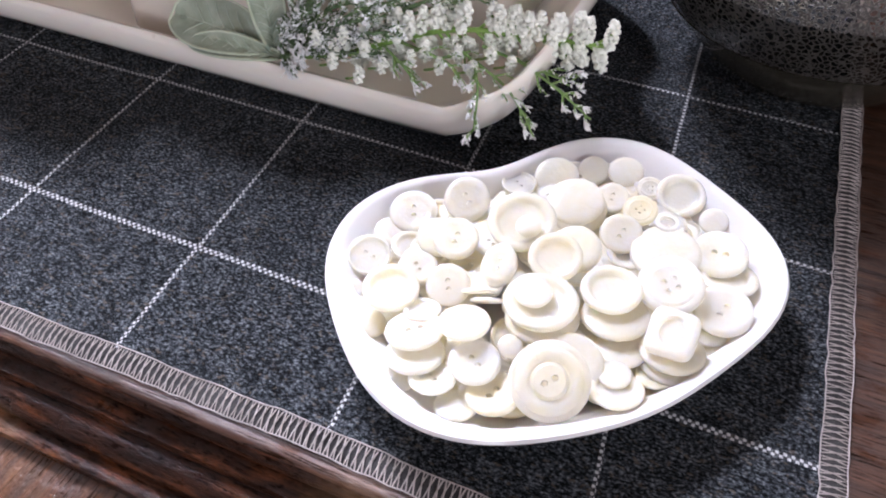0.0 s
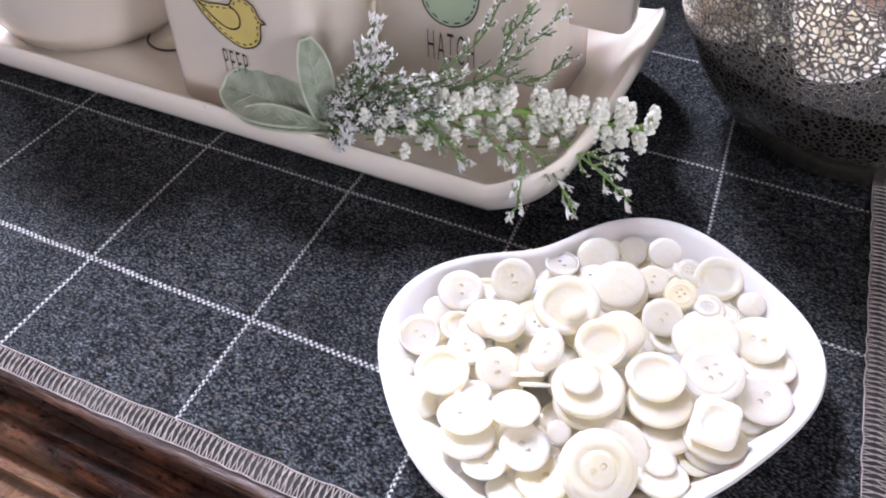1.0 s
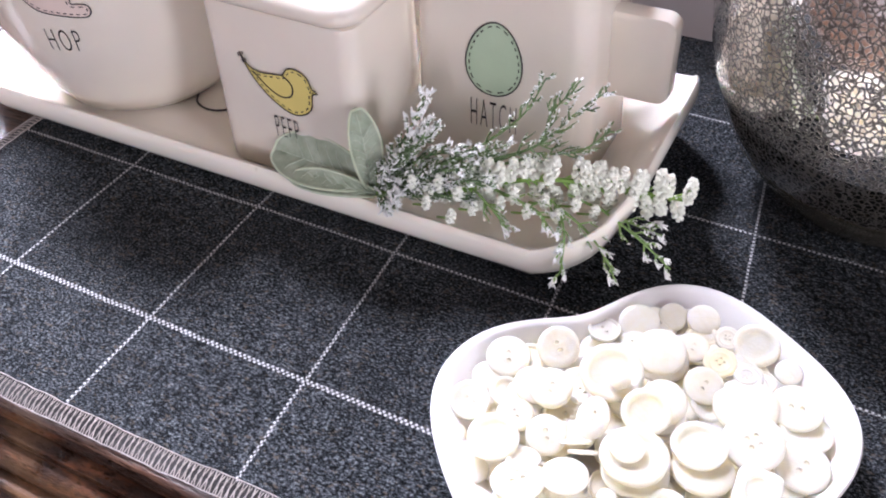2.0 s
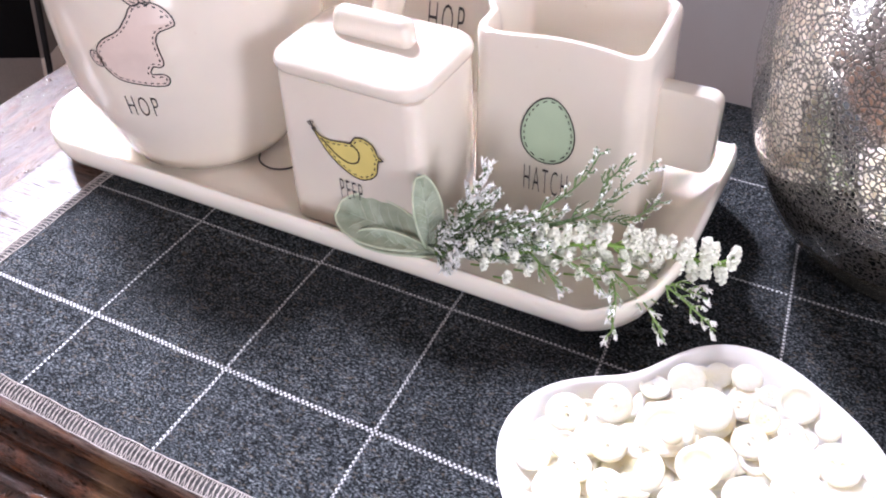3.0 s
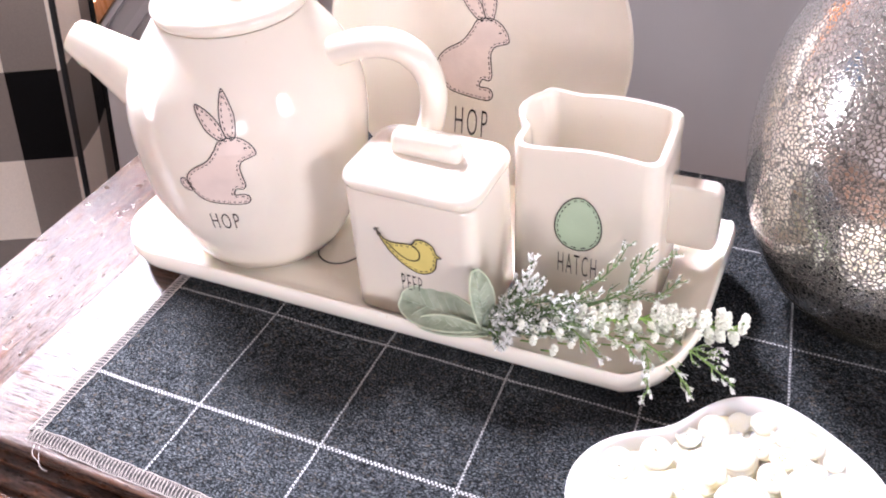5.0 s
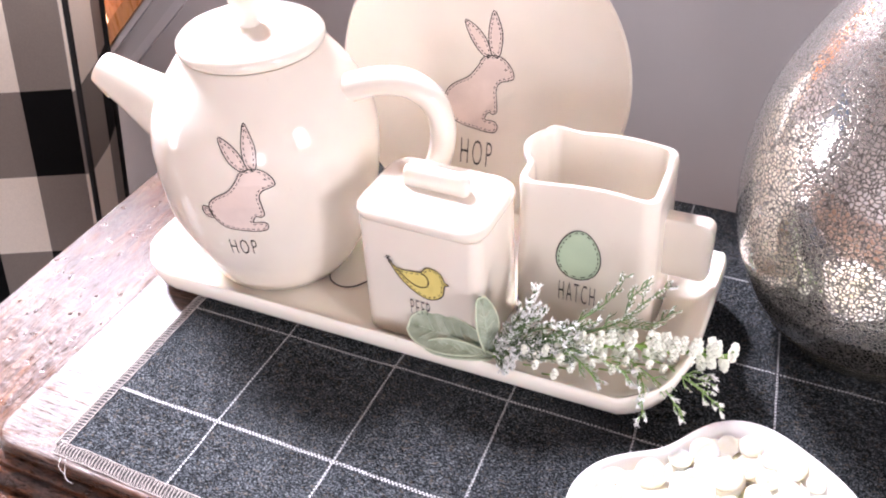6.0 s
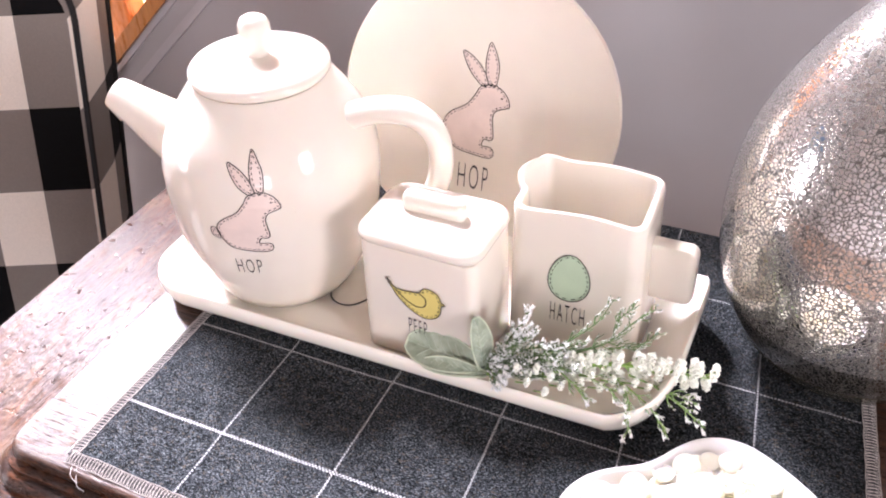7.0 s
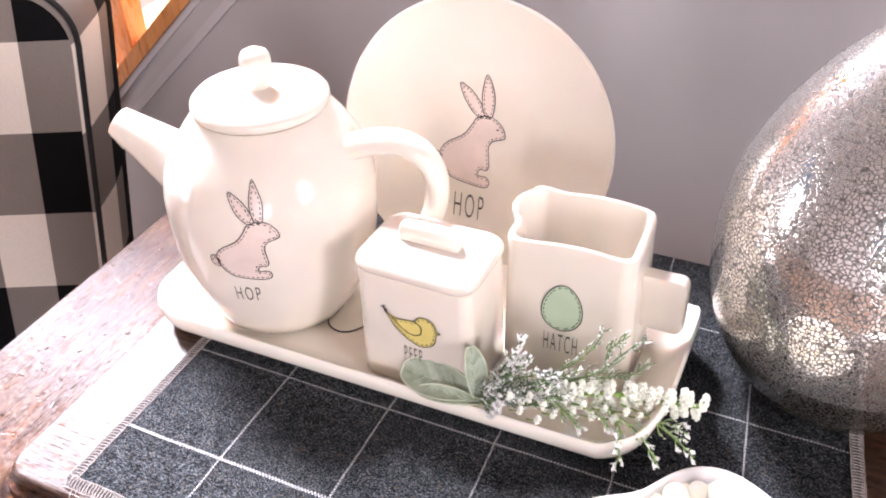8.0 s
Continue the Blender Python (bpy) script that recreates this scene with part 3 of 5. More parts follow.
def build_teapot():
    m = Matrix.Translation((*POT, TRAY_FLOOR))
    pot = empty("teapot", m, "round cream glazed teapot with a pink printed motif, on the tray", "teapot")
    zb = 0.008

    def L(z):
        return (z - zb) * 0.95
    prof = [(0.030, 0.0006), (0.040, 0.0), (0.0428, 0.0012)]
    zs = [0.010 + 0.154 * i / 36 for i in range(37)]
    prof += [(pot_r(z), L(z)) for z in zs] + [(0.0408, L(0.1652)), (0.038, L(0.1650)), (0.036, L(0.156)), (0.02, L(0.155))]
    part("body", lathe(prof, 72, 0.006), CREAM, pot)
    lid = part("lid", lathe([(0.030, L(0.1652)), (0.0400, L(0.1654)), (0.0417, L(0.1666)), (0.0424, L(0.1690)), (0.0421, L(0.1715)), (0.0398, L(0.1740)),
                             (0.034, L(0.1760)), (0.022, L(0.1772)), (0.010, L(0.1776))], 64, 0.008), CREAM, pot)
    part("knob", lathe([(r, z - 0.001 - 0.0045 * k / 9) for k, (r, z) in enumerate([(0.0072, L(0.176)), (0.0066, L(0.1795)), (0.0064, L(0.183)), (0.0074, L(0.187)), (0.0088, L(0.192)), (0.0095, L(0.197)), (0.0091, L(0.202)),
                        (0.0074, L(0.2060)), (0.0042, L(0.2082)), (0.001, L(0.2088))])], 28, 0.02), CREAM, lid)
    # spout and handle
    sp = smooth_path([(-0.050, -0.004, L(0.100)), (-0.070, -0.008, L(0.113)), (-0.089, -0.0105, L(0.1250)), (-0.109, -0.0120, L(0.1360))], 6)
    radii = [0.0270 - 0.0165 * (i / (len(sp) - 1)) ** 0.7 for i in range(len(sp))]
    bm = tube(sp, radii, 24)
    for f in list(bm.faces):
        if len(f.verts) > 4 and f.calc_center_median().x < -0.08:
            bmesh.ops.inset_region(bm, faces=[f], thickness=0.0032, depth=0.0)
            bmesh.ops.translate(bm, verts=f.verts, vec=(0.008, 0.001, -0.010))
    part("spout", bm, CREAM, pot)
    hd = smooth_path([(0.052, 0.010, L(0.138)), (0.072, 0.0135, L(0.1455)), (0.091, 0.017, L(0.1455)), (0.1055, 0.0195, L(0.134)), (0.110, 0.0203, L(0.113)), (0.104, 0.019, L(0.087)),
                      (0.086, 0.016, L(0.063)), (0.058, 0.011, L(0.050))], 6)
    part("handle", tube(hd, [0.0085 - 0.0012 * math.sin(math.pi * i / (len(hd) - 1)) for i in range(len(hd))], 20, 1.25), CREAM, pot)

    def wrap(a, z, lift):
        ang = radians(-86.4) + a / 0.067
        r = pot_r(z + 0.0770) * (1 + 0.006 * math.sin(2 * ang + 1) + 0.0036 * math.sin(3 * ang)) + lift
        return (r * math.cos(ang), r * math.sin(ang), L(z + 0.0770))

    eye = [(0.86, 0.90), (0.875, 0.915), (0.89, 0.90)]
    motif(pot, [BODY, EAR_A, EAR_B, TAIL], 0.0400, wrap, PINK, "pale pink printed shape", [eye])
    lettering(pot, "HOP", 0.0125, 0.40, 0.0150, -0.0195, wrap, 1.3)
    return pot


build_teapot()


# ---------------- the lidded canister ----------------
def build_canister():
    can = empty("sugar_canister", pose(-0.0634, 0.1195, TRAY_FLOOR, 0, 0, -1.0), "square cream lidded canister with a yellow printed motif, on the tray", "canister")
    hx, hy = 0.0373, 0.0270
    body = rbox(0, 0, 0, 0.0818, hx, hy, 0.008, 0.0025, 0.001)
    part("body", body, CREAM, can)
    rows = []
    for o, z in ((-0.003, 0.0814), (0.0015, 0.0818), (0.0035, 0.0834), (0.0042, 0.0857), (0.0036, 0.0880), (0.0016, 0.0898), (-0.002, 0.0908), (-0.008, 0.0915), (-0.016, 0.0919)):
        rows.append(rrect(0, 0, hx + o - 0.002, hy + o - 0.0015, 0.011 + o * 0.6, z, 8))
    lid = part("lid", loft(rows), CREAM, can)
    bar = rbox(0, 0, 0.0902, 0.1055, 0.0195, 0.0046, 0.0042, 0.004, 0.0008)
    for v in bar.verts:
        v.co.z -= 6.0 * v.co.x ** 2 * max(0.0, (v.co.z - 0.0902) / 0.0153)
        v.co.y += 0.002
    part("handle", bar, CREAM, lid)

    def wrap(a, z, lift):
        return (a - 0.0185, -hy - 0.0005 - 0.001 * (0.0818 - z - 0.0365) / 0.0818 - lift, z + 0.0365)

    motif(can, [[(x, y * 1.05) for x, y in BIRD]], 0.0375, wrap, YELLOW, "yellow printed shape", [[(x, y * 1.05) for x, y in WING]])
    lettering(can, "PEEP", 0.0115, 0.31, 0.0185, -0.0143, wrap, 1.3)
    return can


build_canister()


# ---------------- the square creamer ----------------
def dense(loop, n):
    """More points along the long straight runs of a loop."""
    out = []
    for a, b in zip(loop, loop[1:] + loop[:1]):
        k = n if math.dist(a, b) > 0.01 else 1
        out += [tuple(u + (v - u) * i / k for u, v in zip(a, b)) for i in range(k)]
    return out


def build_creamer():
    mug = empty("creamer", pose(0.0168, 0.1590, TRAY_FLOOR, 0, 0, 0.5), "square cream open creamer with a green printed motif, on the tray", "creamer")
    hx, hy, H = 0.0385, 0.0272, 0.1030

    def ring(o, z, r):
        out = []
        for x, y, zz in dense(rrect(0, 0, hx + o, hy + o, r, z, 7), 10):
            k = z / H
            lip = max(0.0, 1 - ((y - 0.007) / 0.0125) ** 2) ** 0.8 if x < -0.0245 else 0.0
            x -= 0.0075 * lip * max(0.0, k - 0.72) / 0.28
            zz += (0.0016 * math.sin(75 * x + 1) + 0.0014 * math.sin(90 * y) + (0.0035 * max(0.0, 1 - math.hypot(x + 0.0365, y - 0.0265) / 0.02))) * max(0.0, k - 0.8) / 0.2
            out.append((x, y, zz))
        return out

    K = H / 0.0985
    rows = [ring(-0.004, 0, 0.006), ring(0.0005, 0.0008, 0.0085), ring(0.0018, 0.003, 0.009), ring(0.0012, 0.03 * K, 0.009), ring(0.0004, 0.065 * K, 0.009), ring(0, 0.08 * K, 0.009), ring(0.0, 0.09 * K, 0.009), ring(0.0002, 0.0955 * K, 0.009),
            ring(-0.0005, 0.098 * K, 0.0085), ring(-0.002, 0.0988 * K, 0.008), ring(-0.0036, 0.098 * K, 0.007), ring(-0.0045, 0.0955 * K, 0.0065), ring(-0.0048, 0.085 * K, 0.006), ring(-0.005, 0.05 * K, 0.006), ring(-0.006, 0.008, 0.005), ring(-0.012, 0.0055, 0.004)]
    part("body", loft(rows), CREAM, mug)
    hd = bmesh.new()
    loops = []
    for y, o in ((-0.0055, -0.002), (-0.0045, -0.0005), (-0.002, 0.0), (0.002, 0.0), (0.0045, -0.0005), (0.0055, -0.002)):
        loops.append([(x, y + 0.0015, z) for x, z, _ in rrect(0.0485, 0.0580, 0.0166 + o, 0.0195 + o, 0.006 + o, 0, 6)])
    part("handle", loft(loops, bm=hd), CREAM, mug)

    def wrap(a, z, lift):
        k = z + 0.0590
        return (a - 0.0015, -hy - 0.0003 - 0.0018 * max(0.0, 1 - k / 0.075) - lift, k)

    motif(mug, [[(x + 0.05 * y, y * 1.08) for x, y in EGG]], 0.0310, wrap, GREEN, "pale green printed oval")
    lettering(mug, "HATCH", 0.0138, 0.27, 0.0, -0.0335, wrap, 1.32)
    return mug


build_creamer()


# ---------------- the plate ----------------
def build_plate():
    m = Matrix.Translation((-0.0885, 0.2235, 0.0012)) @ Matrix.Rotation(radians(90 - 14), 4, "X") @ Matrix.Translation((0, 0.0985, 0))
    plate = empty("plate", m, "round cream plate with a pink printed motif, propped against the wall", "plate")
    R = 0.0985
    prof = [(0.045, -0.0062), (0.055, -0.0066), (0.060, -0.0058), (0.082, -0.0028), (0.0965, 0.0030), (R, 0.0062), (R + 0.0008, 0.0078), (R - 0.0008, 0.0088), (0.0965, 0.0080), (0.090, 0.0052),
            (0.080, 0.0018), (0.068, 0.0002), (0.055, 0.0), (0.035, 0.0), (0.015, 0.0)]
    part("dish", lathe(prof, 96, 0.008), CREAM, plate)

    def wrap(a, z, lift):
        return (a - 0.0265, z - 0.0350, 0.0001 + lift)

    eye = [(0.86, 0.90), (0.875, 0.915), (0.89, 0.90)]
    motif(plate, [BODY, EAR_A, EAR_B, TAIL], 0.0475, wrap, PINK, "pale pink printed shape", [eye])
    lettering(plate, "HOP", 0.0185, 0.375, 0.0245, -0.0255, wrap, 1.3)
    return plate


build_plate()


def build_stand():
    stand = empty("plate_stand", pose(-0.0885, 0.236, 0.0005), "small black wire stand behind the propped plate", "plate stand")
    part("ledge", tube([(-0.03, -0.030, 0.0022), (-0.03, 0.0, 0.0022), (0.03, 0.0, 0.0022), (0.03, -0.030, 0.0022)], 0.0015, 6), INK, stand)
    for sx in (-0.03, 0.03):
        part("upright", tube([(sx, 0.0, 0.002), (sx * 0.6, 0.0275, 0.11)], 0.0015, 6), INK, stand)
    part("prop", tube([(0, 0.0275, 0.108), (0, 0.036, 0.0016)], 0.0015, 6), INK, stand)
    part("crossbar", tube([(-0.019, 0.0275, 0.109), (0.019, 0.0275, 0.109)], 0.0015, 6), INK, stand)
    return stand


build_stand()


# ---------------- the mercury glass ornament ----------------
def mercury(name, low, high):
    n = Nodes(name)
    v = n.where()
    warp = n.add("ShaderNodeVectorMath", i0=v, i1=(0, 0, 0))
    jit = n.t.nodes.new("ShaderNodeTexNoise")
    jit.inputs["Scale"].default_value, jit.inputs["Detail"].default_value = 230.0, 2.0
    n.t.links.new(v, jit.inputs["Vector"])
    sc = n.add("ShaderNodeVectorMath", i0=jit.outputs["Color"], i1=(0.0032, 0.0032, 0.0032))
    sc.operation = "MULTIPLY"
    n.t.links.new(sc.outputs[0], warp.inputs[1])
    vor = n.add("ShaderNodeTexVoronoi", Vector=warp.outputs[0], Scale=430.0)
    vor.feature = "DISTANCE_TO_EDGE"
    vein = n.ramp(vor.outputs["Distance"], [(0.05, (0, 0, 0)), (0.18, (1, 1, 1))])
    cell = n.add("ShaderNodeTexVoronoi", Vector=warp.outputs[0], Scale=430.0)
    grey = n.add("ShaderNodeRGBToBW", Color=cell.outputs["Color"])
    tone = n.ramp(grey.outputs[0], [(0.15, low), (0.85, high)])
    col = n.mix(vein, (0.075, 0.068, 0.058), tone)
    rough = n.ramp(vein, [(0.0, (0.42, 0.42, 0.42)), (1.0, (0.06, 0.06, 0.06))])
    n.put(Base_Color=col, Metallic=n.ramp(vein, [(0.0, (0.3, 0.3, 0.3)), (1.0, (1, 1, 1))]), Roughness=rough, Coat_Weight=1.0, Coat_Roughness=0.03)
    n.bump(n.math("ADD", vein, n.noise(v, 60.0, 2)), 0.15, 0.0008)
    return n.m


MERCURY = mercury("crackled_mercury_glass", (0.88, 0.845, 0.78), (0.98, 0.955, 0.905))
# same crackle, with the dark cloth's reflection put into the base colour
DARK_REFLECTION = mercury("mercury_glass_dark_reflection", (0.026, 0.024, 0.018), (0.095, 0.086, 0.066))
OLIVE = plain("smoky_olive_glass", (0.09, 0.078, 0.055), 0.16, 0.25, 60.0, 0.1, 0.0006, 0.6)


def build_ornament():
    orn = empty("glass_ornament", pose(0.1685, 0.2022, 0.0002), "large silver crackled mercury glass egg on the runner", "ornament")
    pts = [(0.0, 0.0415, 0), (0.013, 0.0545, 0), (0.033, 0.0690, 0), (0.060, 0.0795, 0), (0.090, 0.0833, 0), (0.120, 0.0815, 0), (0.150, 0.0745, 0), (0.180, 0.0605, 0), (0.205, 0.0440, 0), (0.224, 0.0275, 0), (0.236, 0.0130, 0), (0.240, 0.001, 0)]
    prof = [(p.y, p.x) for p in smooth_path(pts, 5)]
    part("shell", lathe([(r, z) for r, z in prof if z > 0.051], 96), MERCURY, orn)
    # lower shell, coloured dark where the mirror would show the runner
    part("lower_band", lathe([(r, z) for r, z in prof if 0.0255 < z < 0.055], 96), DARK_REFLECTION, orn, "crackled mercury glass, coloured dark for the runner's reflection")
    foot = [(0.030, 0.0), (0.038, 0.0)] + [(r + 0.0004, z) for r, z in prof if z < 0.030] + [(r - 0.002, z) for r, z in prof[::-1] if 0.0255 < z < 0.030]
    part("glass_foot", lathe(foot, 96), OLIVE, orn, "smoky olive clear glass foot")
    return orn


build_ornament()


# ---------------- the button dish ----------------
DX, DY = 0.117, 0.0225


def dish_r(a):
    """The dish's outline: its radius in the direction a."""
    r = 0.06351
    for k, (c, s) in enumerate(((0.00195, -0.00039), (-1e-05, 0.00728), (-0.00186, -7e-05), (0.00295, 0.00031), (-0.001, 0.00123), (-0.0006, 0.00028)), 1):
        r += c * math.cos(k * a) + s * math.sin(k * a)
    return r


def build_dish():
    dish = empty("button_dish", pose(DX, DY, 0.0004), "white glazed pebble-shaped dish full of buttons, on the runner", "dish")
    n = 96
    rows = []
    for k, o, z in ((0.30, 0, 0.0), (0.60, 0, 0.0), (0.72, 0, 0.0012), (0.86, 0, 0.0065), (0.955, 0, 0.0128), (1.0, -0.0010, 0.0160), (1.0, -0.0002, 0.0172), (1.0, -0.0008, 0.0182), (1.0, -0.0024, 0.0184), (1.0, -0.0042, 0.0174),
                    (0.90, -0.0025, 0.0130), (0.80, -0.002, 0.0088), (0.66, 0, 0.0062), (0.45, 0, 0.0054), (0.2, 0, 0.0052)):
        rows.append([((dish_r(a) * k + o) * math.cos(a), (dish_r(a) * k + o) * math.sin(a), z) for a in (2 * math.pi * i / n for i in range(n))])
    part("bowl", loft(rows), WHITE, dish)
    return dish


build_dish()


# ---------------- the checked chair ----------------
def checks():
    n = Nodes("buffalo_check_cloth")
    sep = n.add("ShaderNodeSeparateXYZ", Vector=n.co.outputs["UV"])
    u = n.math("LESS_THAN", n.math("FRACT", n.math("DIVIDE", sep.outputs[0], 0.118)), 0.5)
    w = n.math("GREATER_THAN", n.math("FRACT", n.math("DIVIDE", n.math("ADD", sep.outputs[1], 0.020), 0.2)), 0.5)
    s = n.math("MULTIPLY", n.math("ADD", u, w), 0.5)
    col = n.ramp(s, [(0.0, (0.86, 0.79, 0.69)), (0.5, (0.25, 0.22, 0.195)), (1.0, (0.005, 0.005, 0.0055))])
    fuzz = n.noise(n.where((700, 700, 700)), 1.0, 3, 0.7)
    soft = n.noise(n.where(), 90.0, 3)
    col = n.mix(n.ramp(fuzz, [(0.3, (0.12, 0.12, 0.12)), (0.65, (0, 0, 0))]), col, (0.012, 0.012, 0.012))
    n.put(Base_Color=col, Roughness=0.95, Sheen_Weight=0.02, Specular_IOR_Level=0.1)
    n.bump(n.math("ADD", fuzz, soft), 0.5, 0.001)
    return n.m


CHECK = checks()
CORD = plain("black_cord", (0.012, 0.012, 0.012), 0.95, 0.3, 900.0, 0.6)
DARKWOOD = plain("black_chair_leg", (0.015, 0.013, 0.012), 0.4)


def padded(w, d, z0, z1, r, top, u0, v0):
    """An upholstered block: rounded plan, rolled top, cloth coordinates wrapped round it."""
    bm = bmesh.new()
    uv = bm.loops.layers.uv.new("UVMap")
    rows = []
    levels = [(z0, 0.0)] + [(z0 + (z1 - top - z0) * k / 6, 0.0) for k in range(1, 7)] + [(z1 - top + top * math.sin(radians(a)), top * (1 - math.cos(radians(a)))) for a in (15, 30, 45, 60, 75, 88)]
    run_z, prev = [], None
    for z, o in levels:
        run_z.append((run_z[-1] + math.hypot(z - prev[0], o - prev[1])) if prev else 0.0)
        prev = (z, o)
        rows.append(rrect(w / 2, d / 2, w / 2 - o, max(d / 2 - o * 0.95, 0.002), max(min(r, d / 2 - o * 0.95, w / 2 - o) * 0.98, 0.001), z, 6))
    base = rrect(w / 2, d / 2, w / 2, d / 2, r, 0, 6)
    n = len(base)
    # along the face, round the near corner and along the side
    run = [(x - min(y, 0.5 * r)) if x > y else -1.5 * y for x, y, _ in base]
    run.append(run[0])
    vs = [[bm.verts.new(p) for p in row] for row in rows]
    for j in range(len(vs) - 1):
        for i in range(n):
            k = (i + 1) % n
            f = bm.faces.new((vs[j][i], vs[j][k], vs[j + 1][k], vs[j + 1][i]))
            for loop, (uu, vv) in zip(f.loops, ((run[i], run_z[j]), (run[i + 1], run_z[j]), (run[i + 1], run_z[j + 1]), (run[i], run_z[j + 1]))):
                loop[uv].uv = (uu + u0, vv + v0)
    f = bm.faces.new(vs[-1])
    for loop in f.loops:
        loop[uv].uv = (u0 + loop.vert.co.x, v0 + run_z[-1])
    bm.faces.new(vs[0][::-1])
    return bm


def boxed_back(width, depth, z0, z1, r, soft):
    """A boxed back cushion: two faces with rounded top corners and one band round them."""
    outline = [(0.0, z0 + (z1 - r - z0) * k / 8) for k in range(9)]
    outline += [(r - r * math.cos(radians(a)), z1 - r + r * math.sin(radians(a))) for a in range(10, 91, 10)]
    outline += [(width - r + r * math.sin(radians(a)), z1 - r + r * math.cos(radians(a))) for a in range(0, 91, 15)]
    outline += [(width, z0)]
    run = [0.0]
    for p, q in zip(outline, outline[1:]):
        run.append(run[-1] + math.dist(p, q))
    cx, cz = width / 2, (z0 + z1) / 2
    bm = bmesh.new()
    uv = bm.loops.layers.uv.new("UVMap")
    section = [(0.0, soft), (soft * 0.3, soft * 0.3), (soft, 0.0), (depth / 2, -0.004), (depth - soft, 0.0), (depth - soft * 0.3, soft * 0.3), (depth, soft)]
    rows = []
    for y, o in section:
        rows.append([bm.verts.new((x + o * (1 if x < cx else -1) * min(1.0, abs(x - cx) / (cx - r)), y, z - o * max(0.0, (z - cz) / (z1 - cz)))) for x, z in outline])
    for (ya, _), (yb, _), ra, rb in zip(section, section[1:], rows, rows[1:]):
        for i in range(len(outline) - 1):
            f = bm.faces.new((ra[i], ra[i + 1], rb[i + 1], rb[i]))
            for loop, (uu, vv) in zip(f.loops, ((-ya, run[i]), (-ya, run[i + 1]), (-yb, run[i + 1]), (-yb, run[i]))):
                loop[uv].uv = (uu, vv + z0)
    for row in (rows[0], rows[-1][::-1]):
        f = bm.faces.new(row)
        for loop in f.loops:
            loop[uv].uv = (loop.vert.co.x, loop.vert.co.z)
    bmesh.ops.triangulate(bm, faces=[f for f in bm.faces if len(f.verts) > 4])
    return bm, outline


def build_chair():
    # local x runs along the broad face of the back from its near edge, local y into its thickness
    m = Matrix.Translation((-0.562 - 0.14 * 0.585, 0.333 - 0.07 * 0.585, FLOOR_Z)) @ Matrix.Rotation(radians(206), 4, "Z")
    chair = empty("armchair", m, "armchair covered in cream, grey and black buffalo check", "armchair")
    back, outline = boxed_back(0.56, 0.105, 0.10, 0.735, 0.062, 0.007)
    for v in back.verts:
        v.co.y = -v.co.y
    part("backrest", back, CHECK, chair)
    for y in (0.0005, -0.1055):
        part("piping", tube([(x, y, z) for x, z in outline], 0.0032, 6), CORD, chair, "black corded piping round the back")
    seat = padded(0.54, 0.46, 0.12, 0.25, 0.05, 0.04, 0.02, 0.0)
    for v in seat.verts:
        v.co.x += 0.04
    part("seat", seat, CHECK, chair)
    for lx in (0.05, 0.46):
        for ly in (-0.05, 0.40):
            part("leg", loft([rrect(lx, ly, w, w, 0.003, z) for z, w in ((0, 0.012), (0.14, 0.02))]), DARKWOOD, chair)
    return chair


build_chair()


# ---------------- the buttons ----------------
def horn(name, colour, through_light=0.0, rough=0.22):
    n = Nodes(name)
    v = n.where((1, 1, 1))
    info = n.t.nodes.new("ShaderNodeObjectInfo")
    f = n.noise(v, 1.6, 4, 0.6)
    lo = tuple(c * k for c, k in zip(colour, (0.98, 0.95, 0.86)))
    col = n.mix(n.ramp(f, [(0.35, (0, 0, 0)), (0.7, (1, 1, 1))]), lo, colour)
    col = n.mix(n.math("MULTIPLY", info.outputs["Random"], 0.45), col, (0.96, 0.91, 0.79))
    n.put(Base_Color=col, Roughness=rough, Subsurface_Weight=0.8, Subsurface_Radius=(1.0, 0.90, 0.70), Subsurface_Scale=0.004, Transmission_Weight=through_light, Coat_Weight=0.2, Coat_Roughness=0.1)
    n.bump(n.noise(v, 3.0, 3), 0.1, 0.01)
    glow = n.add("ShaderNodeBsdfTranslucent", Color=col)
    both = n.add("ShaderNodeMixShader", i0=0.45, i1=n.b.outputs[0], i2=glow.outputs[0])
    n.t.links.new(both.outputs[0], n.t.nodes["Material Output"].inputs["Surface"])
    return n.m


TONES = {"W": horn("white_button", (0.96, 0.945, 0.905)), "P": horn("pearl_button", (0.96, 0.935, 0.86)), "C": horn("cream_button", (0.96, 0.915, 0.81)),
         "Y": horn("ivory_button", (0.95, 0.88, 0.69)), "T": horn("clear_button", (0.96, 0.94, 0.87), 0.0, 0.14)}
WORDS = {"W": "bright white", "P": "pearly off-white", "C": "creamy white", "Y": "ivory yellow", "T": "translucent white"}
SHAPES = {"plain": "plain round button", "two": "two-hole round button", "four": "four-hole round button", "ring": "round button with a raised rim", "disc": "small domed button",
          "rim2": "thin-rimmed two-hole button", "oval": "oval two-hole button", "step": "large stepped two-hole button", "square": "square button with a round window", "loop": "small open ring button"}


def circle(r, z, n, cx=0.0, cy=0.0):
    return [(cx + r * math.cos(2 * math.pi * i / n), cy + r * math.sin(2 * math.pi * i / n), z) for i in range(n)]


